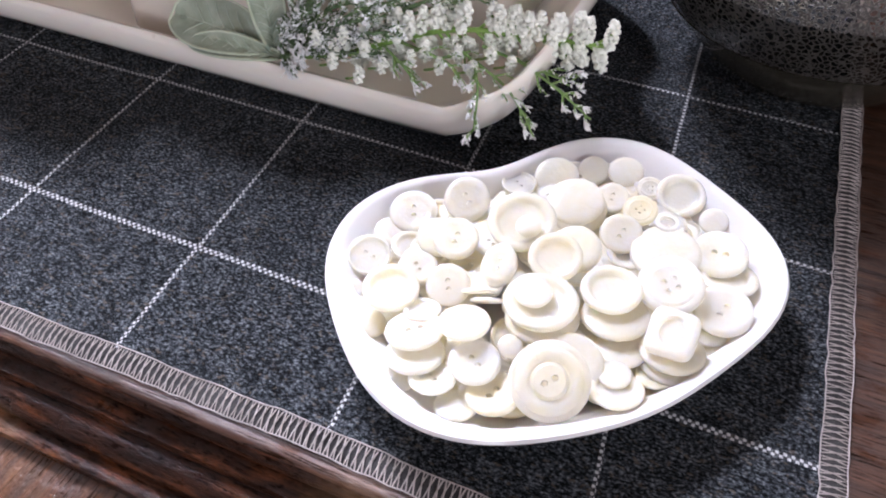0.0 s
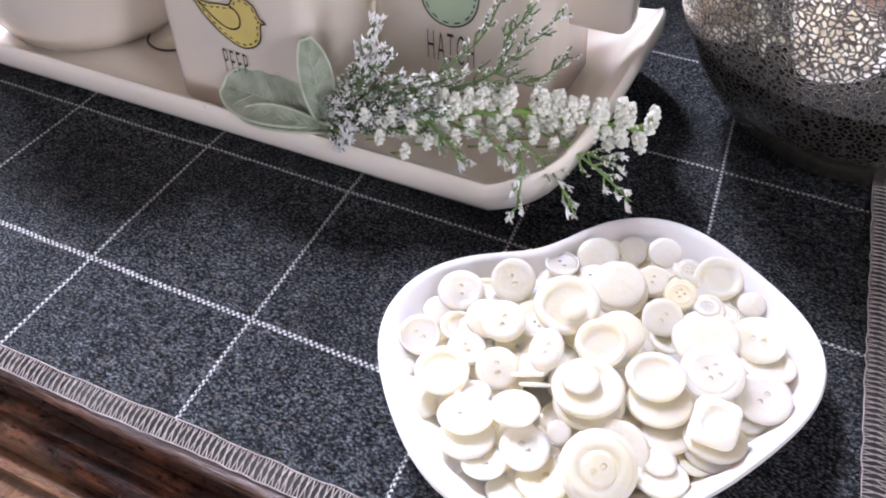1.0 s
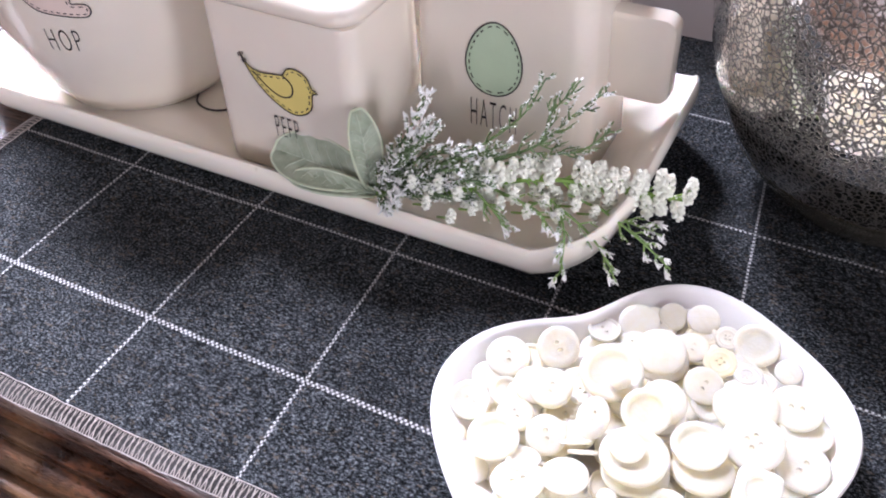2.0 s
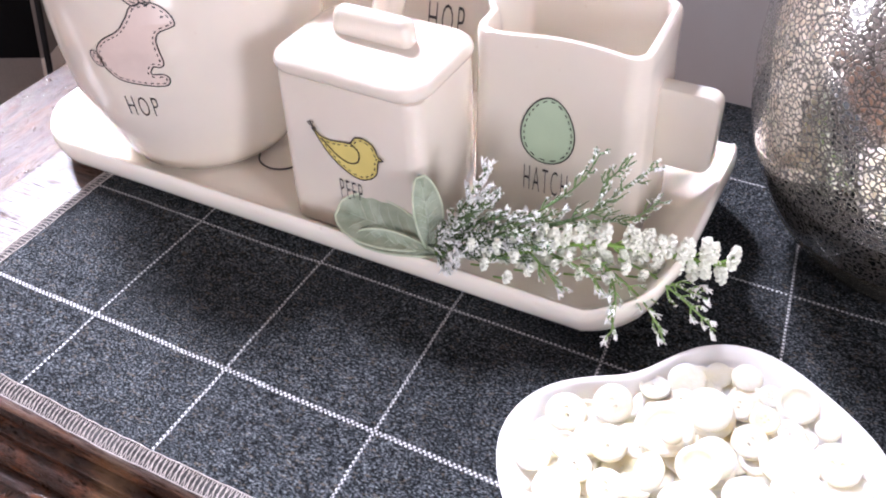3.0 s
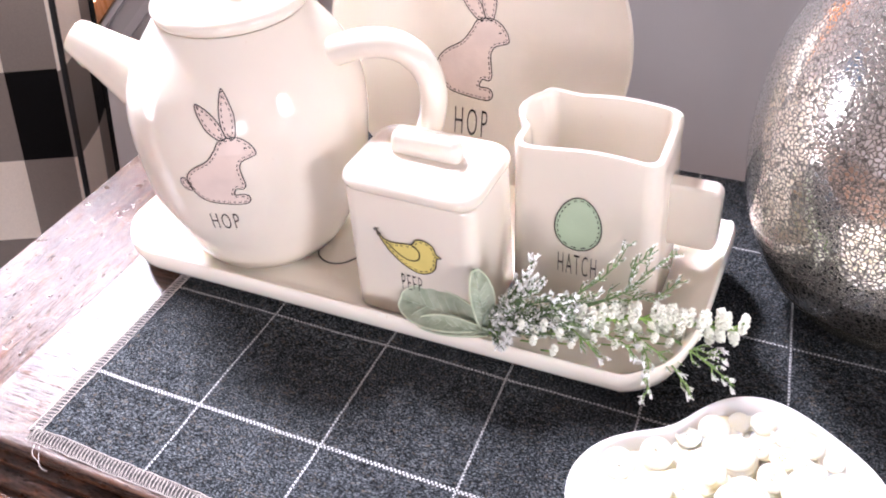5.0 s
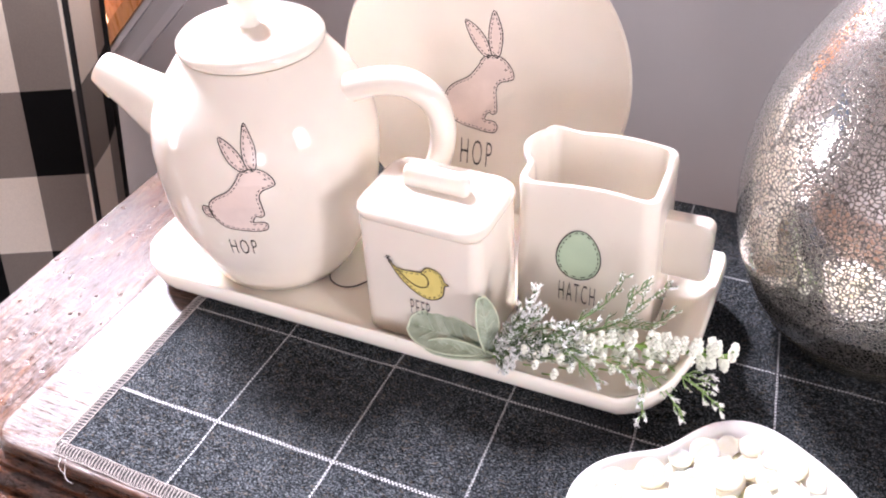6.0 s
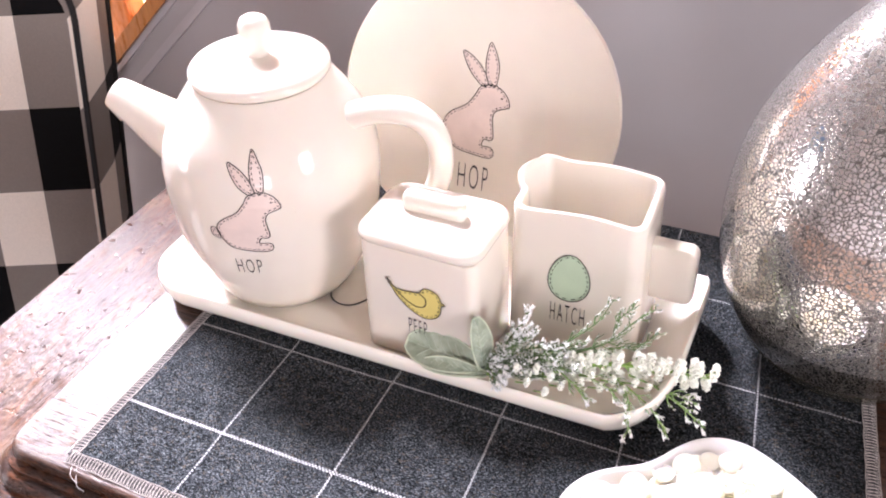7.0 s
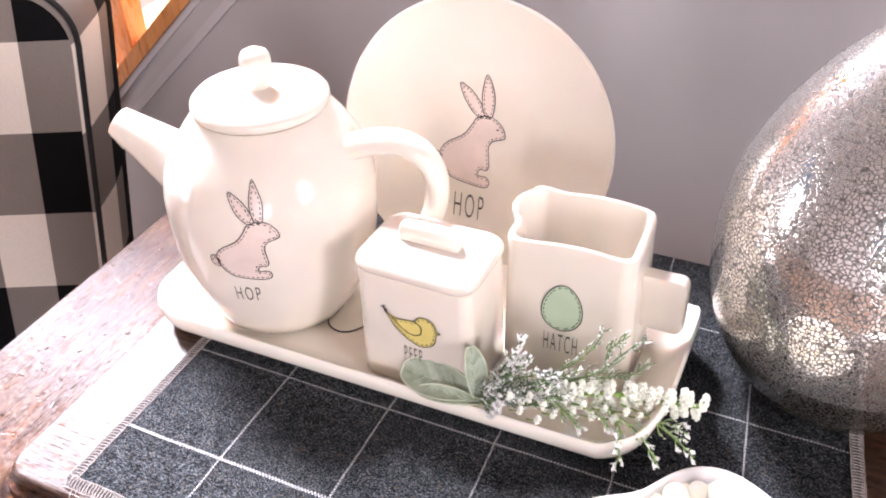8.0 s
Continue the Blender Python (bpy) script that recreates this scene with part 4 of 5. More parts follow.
def button_mesh(kind):
    """A button of radius one, lying flat on z = 0."""
    n = 32
    bm = bmesh.new()
    if kind == "loop":
        rows = []
        for i in range(28):
            a = 2 * math.pi * i / 28
            rows.append([((0.78 + 0.22 * math.cos(b)) * math.cos(a), (0.78 + 0.22 * math.cos(b)) * math.sin(a), 0.22 + 0.22 * math.sin(b)) for b in (2 * math.pi * k / 10 for k in range(10))])
        loft(rows + rows[:1], False, False, bm)
        bmesh.ops.remove_doubles(bm, verts=bm.verts, dist=0.0001)
        return bm
    profiles = {"plain": [(0.82, 0), (0.95, 0.05), (1.0, 0.15), (0.98, 0.25), (0.90, 0.32), (0.7, 0.36), (0.4, 0.385), (0.15, 0.39)],
                "disc": [(0.8, 0), (1.0, 0.12), (0.97, 0.3), (0.8, 0.48), (0.5, 0.6), (0.2, 0.64)],
                "two": [(0.82, 0), (0.95, 0.05), (1.0, 0.15), (0.98, 0.25), (0.92, 0.32), (0.82, 0.345), (0.70, 0.335), (0.60, 0.29), (0.52, 0.27)],
                "four": [(0.82, 0), (0.95, 0.05), (1.0, 0.14), (0.98, 0.23), (0.90, 0.29), (0.80, 0.29), (0.74, 0.27), (0.70, 0.29), (0.64, 0.31), (0.58, 0.29), (0.54, 0.26)],
                "rim2": [(0.82, 0), (0.97, 0.05), (1.0, 0.2), (0.98, 0.30), (0.93, 0.33), (0.87, 0.30), (0.83, 0.2), (0.78, 0.16)],
                "oval": [(0.8, 0), (0.95, 0.06), (1.0, 0.2), (0.97, 0.34), (0.86, 0.43), (0.66, 0.46), (0.52, 0.44), (0.42, 0.42)],
                "ring": [(0.70, 0), (0.86, 0.05), (0.98, 0.22), (1.0, 0.34), (0.96, 0.43), (0.88, 0.47), (0.79, 0.46), (0.71, 0.40), (0.66, 0.29), (0.60, 0.24), (0.4, 0.23), (0.15, 0.23)],
                "step": [(0.82, 0), (0.97, 0.05), (1.0, 0.13), (0.97, 0.20), (0.90, 0.24), (0.84, 0.24), (0.80, 0.30), (0.74, 0.35), (0.64, 0.36), (0.56, 0.34), (0.50, 0.27), (0.46, 0.27), (0.43, 0.35), (0.38, 0.40), (0.32, 0.40)]}
    holes = {"two": (0.11, [(0.2, 0), (-0.2, 0)]), "four": (0.085, [(0.16, 0.16), (-0.16, 0.16), (-0.16, -0.16), (0.16, -0.16)]), "rim2": (0.11, [(0.22, 0), (-0.22, 0)]),
             "oval": (0.10, [(0.19, 0), (-0.19, 0)]), "step": (0.085, [(0.14, 0), (-0.14, 0)])}
    if kind == "square":
        ang = [2 * math.pi * i / 40 for i in range(40)]

        def ring(k, z):
            out = []
            for a in ang:
                q = (abs(math.cos(a)) ** 5 + abs(math.sin(a)) ** 5) ** -0.2
                out.append((k * q * math.cos(a), k * 0.9 * q * math.sin(a), z))
            return out
        rows = [ring(0.80, 0), ring(0.92, 0.06), ring(0.96, 0.2), ring(0.93, 0.36), ring(0.84, 0.44)]
        for r, z in ((0.68, 0.47), (0.62, 0.45), (0.58, 0.36), (0.55, 0.30), (0.25, 0.28)):
            rows.append([(r * math.cos(a), 0.8 * r * math.sin(a), z) for a in ang])
        return loft(rows, bm=bm)
    prof = profiles[kind]
    rows = [circle(r, z, n) for r, z in prof]
    if kind not in holes:
        return loft(rows, bm=bm)
    loft(rows, True, False, bm)
    bm.verts.ensure_lookup_table()
    z = prof[-1][1]
    last = list(bm.verts)[-n:]
    edges = [bm.edges.get((last[i], last[(i + 1) % n])) for i in range(n)]
    hr, centres = holes[kind]
    for cx, cy in centres:
        topv = [bm.verts.new(p) for p in circle(hr, z, 10, cx, cy)]
        low = [bm.verts.new(p) for p in circle(hr * 0.8, z * 0.45, 10, cx, cy)]
        for i in range(10):
            j = (i + 1) % 10
            edges.append(bm.edges.new((topv[i], topv[j])))
            bm.faces.new((topv[j], topv[i], low[i], low[j]))
        bm.faces.new(low)
    bmesh.ops.triangle_fill(bm, use_beauty=True, edges=edges)
    return bm


BUTTON_DATA = {}
button_random = random.Random(11)


def drop_button(kind, x, y, z, r, tone, tilt=None, az=None):
    key = (kind, tone)
    rnd = button_random
    if key not in BUTTON_DATA:
        ob = part("button", button_mesh(kind), TONES[tone])
        BUTTON_DATA[key] = ob.data
    else:
        ob = new("button", BUTTON_DATA[key])
    # keep within the rim
    ang = math.atan2(y - DY, x - DX)
    far = min(math.hypot(x - DX, y - DY), dish_r(ang) - 0.0045 - 0.80 * r)
    x, y = DX + far * math.cos(ang), DY + far * math.sin(ang)
    d = far / dish_r(ang)
    tilt = rnd.uniform(0, 14) + 3 * d if tilt is None else tilt + rnd.uniform(-2, 2)
    az = rnd.uniform(-180, 180) if az is None else az + rnd.uniform(-12, 12)
    high = 0.34 if kind == "disc" else 0.20
    m = Matrix.Translation((x, y, z - high * r)) @ Matrix.Rotation(radians(az), 4, "Z") @ Matrix.Rotation(radians(tilt), 4, "Y") @ Matrix.Rotation(rnd.uniform(0, 6.28), 4, "Z")
    flat = (1, 1, 1) if kind != "oval" else (1, 0.72, 1)
    ob.matrix_world = m @ Matrix.Diagonal((r * flat[0], r * flat[1], r * rnd.uniform(0.62, 0.85), 1))
    return tagged(ob, WORDS[tone] + " " + SHAPES[kind] + " in the dish", "button", "buttons in the dish")


# the lower layers of the heap
for i in range(190):
    while True:
        a, u = button_random.uniform(0, 6.283), math.sqrt(button_random.random()) * 0.74
        if u < 0.76:
            break
    rr = dish_r(a) * u
    drop_button(button_random.choice(("plain", "plain", "two", "ring", "rim2", "two")), DX + rr * math.cos(a), DY + rr * math.sin(a),
                0.0108 + 0.0088 * (1 - u * u) * button_random.uniform(0.2, 0.95), button_random.uniform(0.0055, 0.0080), button_random.choice("PPCCYW"))
# the buttons on top
drop_button("plain", 0.1224, 0.0907, 0.0125, 0.0073, "P", 19, -77)
drop_button("plain", 0.1246, 0.0770, 0.0166, 0.0060, "P", 13, -77)
drop_button("plain", 0.1141, 0.0748, 0.0153, 0.0053, "P", 24, -74)
drop_button("plain", 0.1042, 0.0657, 0.0164, 0.0075, "P", 17, -72)
drop_button("rim2", 0.0937, 0.0575, 0.0168, 0.0059, "T", -4, -69)
drop_button("plain", 0.1319, 0.0844, 0.0133, 0.0034, "P", 13, -79)
drop_button("four", 0.1346, 0.0711, 0.0171, 0.0046, "P", 17, -79)
drop_button("ring", 0.1449, 0.0737, 0.0160, 0.0082, "P", 17, -82)
drop_button("plain", 0.1572, 0.0659, 0.0158, 0.0047, "P", 16, -84)
drop_button("two", 0.1253, 0.0600, 0.0192, 0.0056, "P", 16, -76)
drop_button("four", 0.1356, 0.0557, 0.0212, 0.0056, "Y", 16, -79)
drop_button("loop", 0.1450, 0.0537, 0.0207, 0.0040, "W", 1, -81)
drop_button("plain", 0.1171, 0.0497, 0.0205, 0.0094, "C", 15, -73)
drop_button("plain", 0.1161, 0.0509, 0.0223, 0.0090, "P", 11, -73)
drop_button("two", 0.1333, 0.0444, 0.0205, 0.0067, "P", 20, -77)
drop_button("plain", 0.0647, 0.0210, 0.0150, 0.0054, "P", 14, -58)
drop_button("two", 0.0685, 0.0301, 0.0176, 0.0079, "P", 15, -60)
drop_button("two", 0.0835, 0.0392, 0.0212, 0.0075, "W", 34, -64)
drop_button("plain", 0.0819, 0.0208, 0.0197, 0.0067, "T", 20, -62)
drop_button("two", 0.0886, 0.0200, 0.0226, 0.0071, "P", 22, -63)
drop_button("rim2", 0.0642, 0.0079, 0.0165, 0.0069, "T", 19, -56)
drop_button("two", 0.0808, 0.0087, 0.0171, 0.0062, "P", 12, -60)
drop_button("ring", 0.0790, -0.0049, 0.0201, 0.0085, "C", 7, -57)
drop_button("plain", 0.0658, -0.0044, 0.0136, 0.0031, "P", 17, -54)
drop_button("two", 0.0938, 0.0035, 0.0205, 0.0067, "P", 24, -62)
drop_button("oval", 0.1057, 0.0137, 0.0240, 0.0072, "W", 25, -67)
drop_button("ring", 0.1046, 0.0341, 0.0234, 0.0107, "P", 14, -69)
drop_button("disc", 0.1080, 0.0310, 0.0258, 0.0040, "P", 14, -70)
drop_button("plain", 0.1238, 0.0292, 0.0240, 0.0078, "P", 19, -74)
drop_button("ring", 0.1204, 0.0210, 0.0265, 0.0080, "C", 18, -72)
drop_button("plain", 0.1239, 0.0020, 0.0215, 0.0106, "C", -4, -71)
drop_button("ring", 0.1224, 0.0046, 0.0241, 0.0108, "P", 1, -71)
drop_button("plain", 0.1196, 0.0058, 0.0264, 0.0055, "T", 5, -70)
drop_button("plain", 0.1039, 0.0039, 0.0213, 0.0053, "P", -52, -65)
drop_button("plain", 0.1072, 0.0011, 0.0213, 0.0049, "W", -52, -66)
drop_button("plain", 0.1424, 0.0118, 0.0209, 0.0098, "C", -3, -78)
drop_button("ring", 0.1389, 0.0174, 0.0236, 0.0089, "P", 2, -77)
drop_button("plain", 0.1480, 0.0427, 0.0194, 0.0107, "P", 4, -81)
drop_button("four", 0.1536, 0.0268, 0.0239, 0.0097, "W", 15, -82)
drop_button("ring", 0.1677, 0.0422, 0.0165, 0.0086, "P", -9, -87)
drop_button("two", 0.1628, 0.0494, 0.0188, 0.0087, "P", 9, -85)
drop_button("two", 0.1693, 0.0276, 0.0190, 0.0086, "W", 11, -87)
drop_button("plain", 0.1774, 0.0393, 0.0126, 0.0032, "P", 7, -89)
drop_button("plain", 0.0771, -0.0150, 0.0140, 0.0048, "Y", 9, -55)
drop_button("ring", 0.0910, -0.0081, 0.0191, 0.0056, "P", -12, -60)
drop_button("plain", 0.0954, -0.0217, 0.0174, 0.0087, "P", -12, -59)
drop_button("two", 0.0928, -0.0163, 0.0205, 0.0086, "P", -10, -59)
drop_button("plain", 0.1060, -0.0112, 0.0246, 0.0074, "W", -7, -64)
drop_button("two", 0.1129, -0.0199, 0.0212, 0.0073, "W", 6, -65)
drop_button("two", 0.1207, -0.0252, 0.0177, 0.0077, "Y", -3, -67)
drop_button("plain", 0.1122, -0.0306, 0.0139, 0.0062, "T", -12, -63)
drop_button("plain", 0.0933, -0.0287, 0.0134, 0.0051, "P", 5, -57)
drop_button("two", 0.1034, -0.0270, 0.0169, 0.0067, "P", -12, -60)
drop_button("plain", 0.1365, -0.0084, 0.0198, 0.0091, "P", 20, -74)
drop_button("step", 0.1340, -0.0181, 0.0235, 0.0110, "P", 34, -72)
drop_button("plain", 0.1195, -0.0104, 0.0203, 0.0035, "W", 20, -68)
drop_button("ring", 0.1506, -0.0116, 0.0177, 0.0077, "P", -12, -79)
drop_button("plain", 0.1485, -0.0066, 0.0187, 0.0047, "P", 1, -79)
drop_button("plain", 0.1471, 0.0037, 0.0175, 0.0074, "C", -6, -79)
drop_button("plain", 0.1613, 0.0055, 0.0154, 0.0092, "P", -12, -84)
drop_button("plain", 0.1603, 0.0076, 0.0181, 0.0093, "C", -12, -84)
drop_button("square", 0.1590, 0.0096, 0.0231, 0.0080, "W", 9, -83)
drop_button("four", 0.1578, 0.0001, 0.0156, 0.0056, "Y", -8, -82)
drop_button("plain", 0.1675, 0.0077, 0.0144, 0.0059, "Y", -7, -86)
drop_button("plain", 0.1727, 0.0185, 0.0138, 0.0053, "Y", -1, -88)
drop_button("plain", 0.1676, 0.0208, 0.0149, 0.0050, "P", -4, -86)


# ---------------- the artificial flower spray ----------------
def leafy(name, a, b):
    n = Nodes(name)
    f = n.noise(n.where(), 120.0, 4)
    n.put(Base_Color=n.ramp(f, [(0.3, a), (0.7, b)]), Roughness=0.75, Sheen_Weight=0.2, Subsurface_Weight=0.05, Subsurface_Scale=0.002)
    n.bump(n.noise(n.where(), 500.0, 3), 0.4, 0.0005)
    return n.m


SAGE = leafy("sage_leaf", (0.25, 0.30, 0.205), (0.43, 0.485, 0.375))
SAGE_VEIN = leafy("pale_leaf_vein", (0.38, 0.44, 0.33), (0.52, 0.57, 0.46))
SAGE_EDGE = leafy("pale_leaf_edge", (0.45, 0.52, 0.36), (0.6, 0.65, 0.5))
STEM = leafy("green_stem", (0.14, 0.27, 0.04), (0.28, 0.45, 0.10))
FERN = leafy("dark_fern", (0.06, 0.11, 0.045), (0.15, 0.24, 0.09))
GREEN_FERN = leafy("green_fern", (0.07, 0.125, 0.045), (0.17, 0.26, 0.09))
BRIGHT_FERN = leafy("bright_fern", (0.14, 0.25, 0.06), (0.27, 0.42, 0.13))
FROST = plain("frosted_white", (0.82, 0.82, 0.80), 0.30, 0.05, 300.0, 0.3)
BERRY = plain("white_berry", (0.90, 0.925, 0.80), 0.7, 0.12, 300.0, 0.5, 0.0004)
spray_random = random.Random(5)


def leaf(parent, base, tip, normal, width, curl):
    base, tip, normal = Vector(base), Vector(tip), Vector(normal).normalized()
    axis = tip - base
    side = axis.cross(normal).normalized()
    up = side.cross(axis).normalized()
    bm, rim = bmesh.new(), bmesh.new()
    rows = []
    for i in range(41):
        t = i / 40
        w = width * math.sin(math.pi * min(1, 0.03 + 0.94 * t ** 1.3)) ** 0.5
        c = base + axis * t + up * curl * math.sin(math.pi * t)
        row = []
        for k in range(9):
            s = (k - 4) / 4
            vein = -0.0005 * math.cos(abs(s) * 9 - t * 34) * (1 - abs(s) ** 3)
            row.append(c + side * w * s + up * (0.18 * w * s * s * 2 + vein - 0.0008 * (1 - min(1, abs(s) * 4))))
        rows.append(row)
    top = [[bm.verts.new(p) for p in r] for r in rows]
    low = [[bm.verts.new(p - up * 0.0006) for p in r] for r in rows]
    for i in range(40):
        for k in range(8):
            bm.faces.new((top[i][k], top[i][k + 1], top[i + 1][k + 1], top[i + 1][k]))
            bm.faces.new((low[i][k], low[i + 1][k], low[i + 1][k + 1], low[i][k + 1]))
    edge = [r[0] for r in rows] + [r[8] for r in rows[::-1]]
    ob = part("leaf", bm, SAGE, parent, "soft grey-green sage leaf")
    part("leaf_edge", tube(edge, 0.00055, 5, bm=rim), SAGE_EDGE, ob, "pale green rim")
    # the midrib and the side veins that run forward from it
    part("midrib", tube([r[4] + up * 0.0002 for r in rows[1:38]], [0.00042 * (1 - 0.7 * i / 37) for i in range(37)], 5), SAGE_VEIN, ob, "pale raised midrib")
    for i in range(3, 31, 4):
        for sgn in (-1, 1):
            part("vein", tube([rows[i + k * 2 if k < 3 else i + 5][4 + sgn * k] + up * 0.0001 for k in range(4)], [0.0003, 0.00026, 0.00022, 0.00012], 4), SAGE_VEIN, ob)
    return ob


def bead(bm, centre, r, stretch=(1, 1, 1), rnd=spray_random):
    res = bmesh.ops.create_icosphere(bm, subdivisions=1, radius=r)
    for v in res["verts"]:
        v.co = Vector(centre) + Vector(c * s for c, s in zip(v.co * rnd.uniform(0.88, 1.12), stretch))


def cluster(parent, centre, size, axis):
    """A small knobbly spike of white blossom, longer along its axis."""
    axis = Vector(axis).normalized()
    side = axis.cross(Vector((1, 0, 0.2))).normalized()
    up = axis.cross(side)
    bm = bmesh.new()
    for row, (h, w) in enumerate(((-1.5, 0.65), (-0.85, 0.95), (-0.2, 1.0), (0.45, 0.95), (1.05, 0.7), (1.55, 0.3))):
        count = 4 if w > 0.5 else 2
        for k in range(count):
            a = 6.283 * (k + 0.5 * (row % 2)) / count + spray_random.uniform(-0.25, 0.25)
            c = Vector(centre) + axis * size * (h + spray_random.uniform(-0.12, 0.12)) + (side * math.cos(a) + up * math.sin(a)) * size * 0.62 * w
            bead(bm, c, size * spray_random.uniform(0.34, 0.48))
    return part("blossom", bm, BERRY, parent)


def flake(bm, at, d, size):
    """A frosted tip: a few stubby white branches."""
    for k in range(4):
        e = (d + Vector((spray_random.uniform(-1, 1), spray_random.uniform(-1, 1), spray_random.uniform(-0.6, 1))) * 0.8).normalized()
        end = at + e * size * spray_random.uniform(0.6, 1.1)
        tube([at, (at + end) / 2, end], [size * 0.11, size * 0.15, size * 0.08], 4, bm=bm)


def twig(parent, pts, side_len, every, frost, material=FERN, thick=0.0006, tips=0.3):
    """A fine fern twig: a stalk, needles in pairs that fork, and frosted specks on them."""
    path = smooth_path(pts, 10)
    bm, fr = bmesh.new(), bmesh.new()
    n = len(path)
    tube(path, [thick * (1.1 - 0.6 * i / n) for i in range(n)], 5, bm=bm)
    for i in range(6, n, every):
        d = (path[min(i + 1, n - 1)] - path[i - 1]).normalized()
        for sgn in (-1, 1):
            out = Vector((spray_random.uniform(-1, 1), spray_random.uniform(-1, 1), spray_random.uniform(-1, 1)))
            out = (out - d * out.dot(d)).normalized() * sgn
            length = side_len * (1 - 0.55 * i / n) * spray_random.uniform(0.6, 1.2)
            end = path[i] + (d * 0.75 + out * 0.75).normalized() * length
            mid = path[i] + (end - path[i]) * 0.55 + out * length * 0.06
            tube([path[i], mid, end], [thick * 0.75, thick * 0.7, thick * 0.3], 4, bm=bm)
            fork = end + (d * 0.9 - out * 0.2).normalized() * length * 0.4
            tube([mid, (mid + fork) / 2 + d * 0.0006, fork], [thick * 0.65, thick * 0.55, thick * 0.25], 4, bm=bm)
            for p in (end, fork, mid, (mid + end) / 2, (mid + fork) / 2):
                if spray_random.random() < frost:
                    e = Vector((spray_random.uniform(-1, 1), spray_random.uniform(-1, 1), spray_random.uniform(0, 1))).normalized()
                    size = spray_random.uniform(0.0010, 0.0023)
                    tube([p - e * size * 0.5, p, p + e * size * 0.5], [0.00012, size * 0.24, 0.0001], 4, bm=fr)
            if i > n * 0.55 and spray_random.random() < tips * frost:
                flake(fr, end, d, spray_random.uniform(0.0022, 0.0036))
    ob = part("fern_twig", bm, material, parent)
    if len(fr.verts):
        tagged(part("frost", fr, FROST, ob, "white frosted specks"), kind="stuff")
    return ob


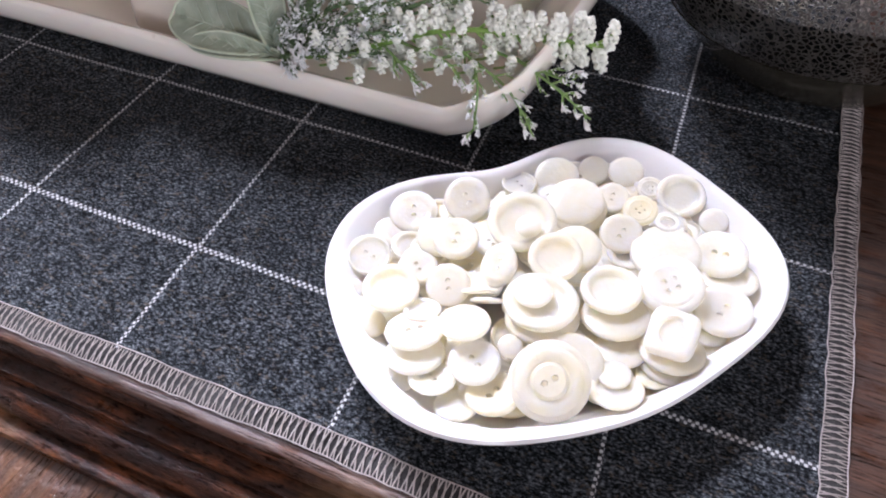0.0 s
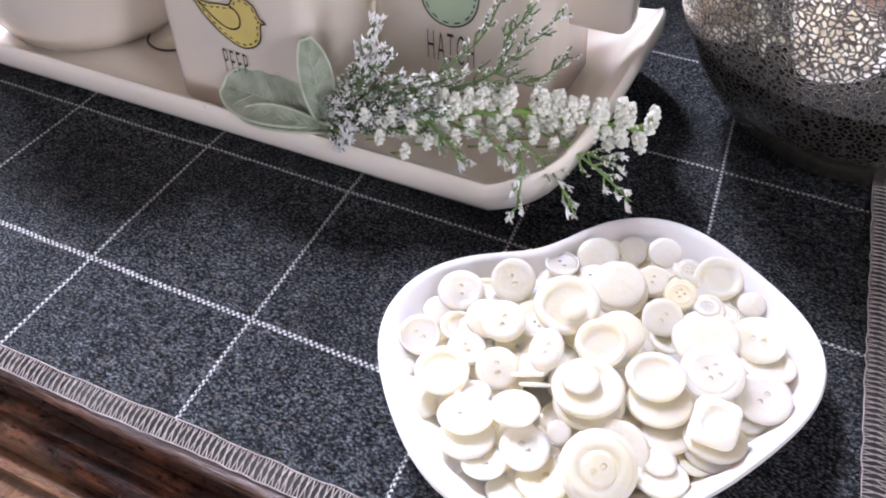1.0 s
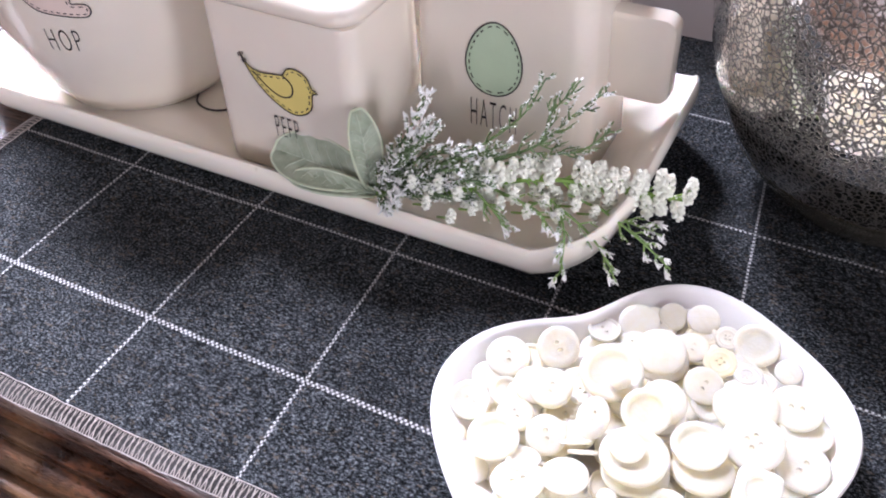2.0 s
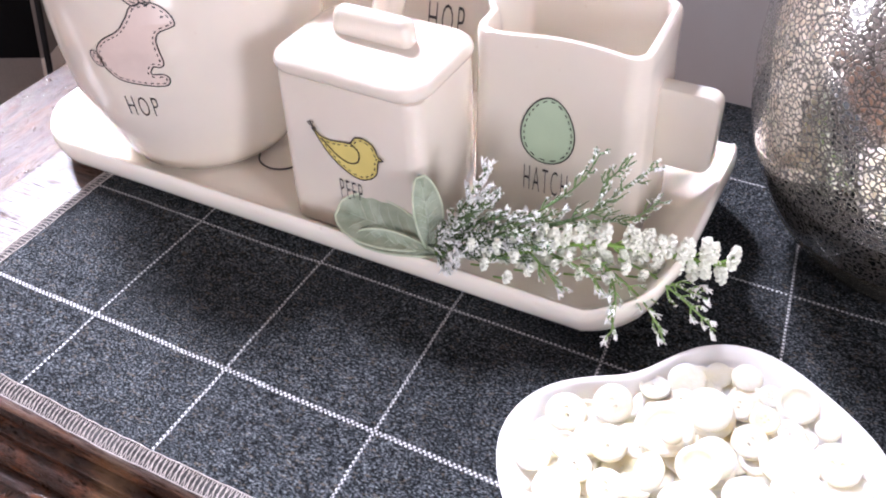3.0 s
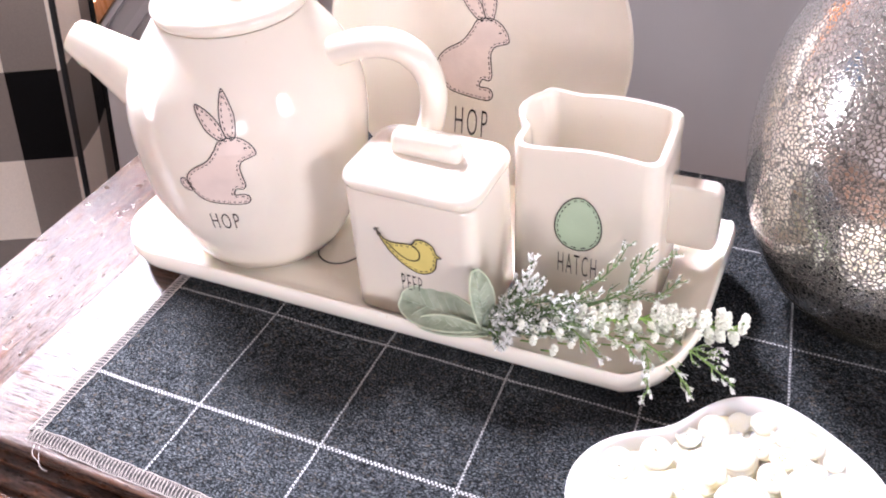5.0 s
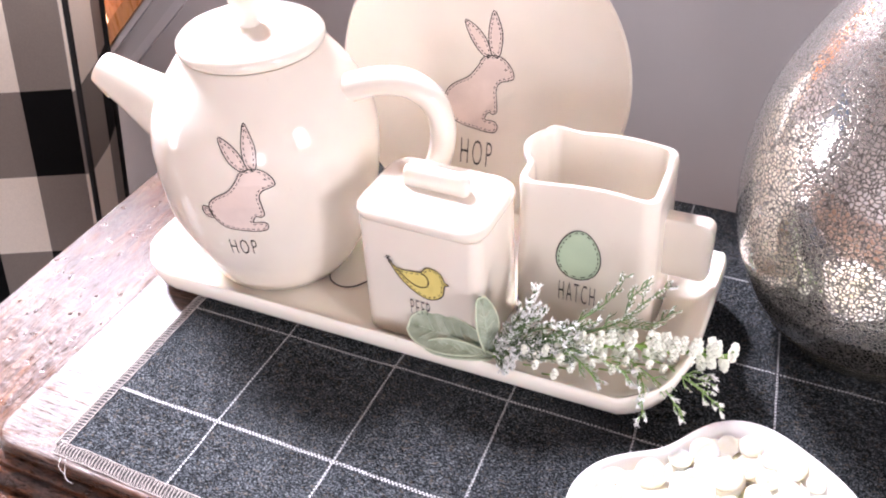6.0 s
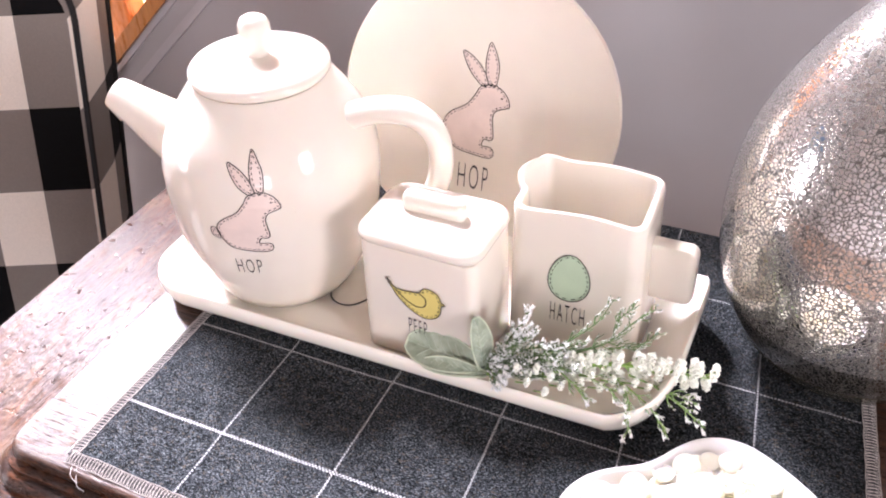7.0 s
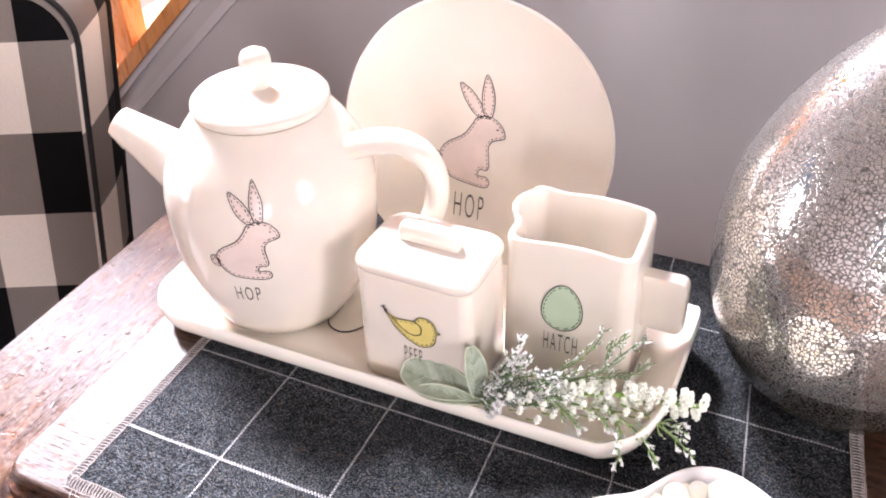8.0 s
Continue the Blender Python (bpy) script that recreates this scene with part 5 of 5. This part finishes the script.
def build_spray():
    spray = empty("flower_spray", pose(0, 0, 0), "artificial sprig of sage leaves, white blossom and frosted fern", "flower spray")
    main = [(-0.022, 0.0855, 0.0180), (-0.006, 0.0870, 0.0215), (0.012, 0.0895, 0.0262), (0.029, 0.0940, 0.0330), (0.0475, 0.0982, 0.0393), (0.066, 0.1020, 0.0413), (0.085, 0.1060, 0.0405), (0.104, 0.1095, 0.0402)]
    path = smooth_path(main, 8)
    n = len(path) - 1
    part("stem", tube(path, [0.0013 - 0.0005 * i / n for i in range(n + 1)], 8), STEM, spray, "bright yellow-green stem")
    leaf(spray, (-0.020, 0.0875, 0.0215), (-0.0700, 0.0880, 0.0245), (0.25, -0.62, 0.75), 0.0112, 0.003)
    leaf(spray, (-0.0205, 0.0865, 0.0205), (-0.0255, 0.0890, 0.0573), (0.75, -0.62, 0.1), 0.0066, 0.003)
    leaf(spray, (-0.017, 0.0835, 0.0205), (-0.0566, 0.0795, 0.0195), (0.05, -0.6, 0.8), 0.0052, 0.002)
    # white blossom spikes in pairs above and below the stem, closest together in the middle
    for i in range(27):
        t = 0.28 + 0.72 * (i / 26) ** 0.92
        p = path[min(n, int(t * n))]
        spread = 1.0 + 0.9 * max(0.0, 0.82 - t)
        for sgn in (-1, 1):
            if t < 0.9 and spray_random.random() < 0.12:
                continue
            k = 0.0066 * spread * spray_random.uniform(0.75, 1.15)
            off = Vector((spray_random.uniform(-0.0025, 0.0025), -0.40 * sgn * k * spray_random.uniform(-0.4, 1.3), sgn * 0.92 * k))
            c = p + off
            c.z = max(c.z, 0.0225)
            b = cluster(spray, c, spray_random.uniform(0.0025, 0.0031), (spray_random.uniform(-0.15, 0.15), 0.25 * sgn, 1.0))
            part("stalk", tube([p - Vector((0.004, 0, 0)), (p + c) / 2 - Vector((0.0015, 0, 0)), c], 0.00055, 5), STEM, b)
    # small blossom in front of the fern heart
    for x, y, z in ((0.002, 0.083, 0.034), (0.009, 0.081, 0.027), (0.014, 0.083, 0.038), (0.020, 0.081, 0.024), (0.022, 0.084, 0.034), (0.028, 0.085, 0.028), (0.034, 0.087, 0.041), (0.038, 0.089, 0.031), (0.043, 0.091, 0.036), (0.049, 0.090, 0.030), (0.055, 0.093, 0.035), (0.061, 0.092, 0.0305), (0.067, 0.095, 0.036), (0.074, 0.097, 0.033)):
        b = cluster(spray, (x, y, z), 0.0023, (0.2, -0.2, 1.0))
        part("stalk", tube([(x - 0.008, y + 0.003, z - 0.006), (x - 0.003, y + 0.001, z - 0.003), (x, y, z)], 0.0005, 5), STEM, b)
    base = (-0.019, 0.0865, 0.0205)
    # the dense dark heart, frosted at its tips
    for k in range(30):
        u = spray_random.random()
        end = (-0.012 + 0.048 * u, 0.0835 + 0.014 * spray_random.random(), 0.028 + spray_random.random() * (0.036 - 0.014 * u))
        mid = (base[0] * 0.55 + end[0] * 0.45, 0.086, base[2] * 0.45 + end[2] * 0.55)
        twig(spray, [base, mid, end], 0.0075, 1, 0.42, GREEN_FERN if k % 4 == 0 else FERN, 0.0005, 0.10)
    # heavily frosted sprigs at the back and by the leaves
    for mid, end in (((-0.006, 0.089, 0.045), (0.0050, 0.092, 0.0690)), ((-0.004, 0.089, 0.042), (0.0060, 0.0905, 0.0570)), ((-0.013, 0.082, 0.0235), (-0.0080, 0.0790, 0.0215)), ((0.004, 0.090, 0.042), (0.0250, 0.093, 0.0490)),
                     ((-0.010, 0.083, 0.0300), (-0.0040, 0.0795, 0.0290))):
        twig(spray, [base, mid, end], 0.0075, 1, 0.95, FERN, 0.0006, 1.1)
    # open green fern at the back
    for pts in (((0.000, 0.089, 0.0330), (0.0186, 0.094, 0.0437), (0.0398, 0.102, 0.0634), (0.0481, 0.106, 0.0806)), ((0.0290, 0.096, 0.0440), (0.0485, 0.100, 0.0552), (0.0516, 0.104, 0.0677), (0.0589, 0.106, 0.0784)),
                ((0.0300, 0.096, 0.0430), (0.0485, 0.100, 0.0552), (0.0605, 0.106, 0.0690), (0.0705, 0.108, 0.0798)), ((0.0350, 0.096, 0.0440), (0.0500, 0.100, 0.0505), (0.0639, 0.104, 0.0542), (0.0735, 0.107, 0.0639)),
                ((0.0050, 0.090, 0.0340), (0.0220, 0.094, 0.0450), (0.0360, 0.098, 0.0520))):
        twig(spray, pts, 0.0088, 2, 0.60, GREEN_FERN, 0.0006, 0.04)
    # green sprigs with frosted tips that hang over the rim
    for pts in (((0.0520, 0.0965, 0.0350), (0.0593, 0.095, 0.0319), (0.0673, 0.083, 0.0299), (0.0697, 0.074, 0.0190)), ((0.0620, 0.0940, 0.0320), (0.0764, 0.088, 0.0286), (0.0894, 0.078, 0.0231)),
                ((0.0740, 0.0985, 0.0350), (0.0926, 0.092, 0.0313), (0.1082, 0.085, 0.0272)),
                ((0.0620, 0.0990, 0.0360), (0.0883, 0.100, 0.0300), (0.1011, 0.095, 0.0329)), ((0.0250, 0.0920, 0.0310), (0.0360, 0.086, 0.0290), (0.0437, 0.082, 0.0255)),
                ((0.0300, 0.0930, 0.0340), (0.0520, 0.089, 0.0330), (0.0600, 0.085, 0.0300))):
        twig(spray, pts, 0.0085, 3, 0.95, BRIGHT_FERN, 0.0006, 1.5)
    return spray


build_spray()
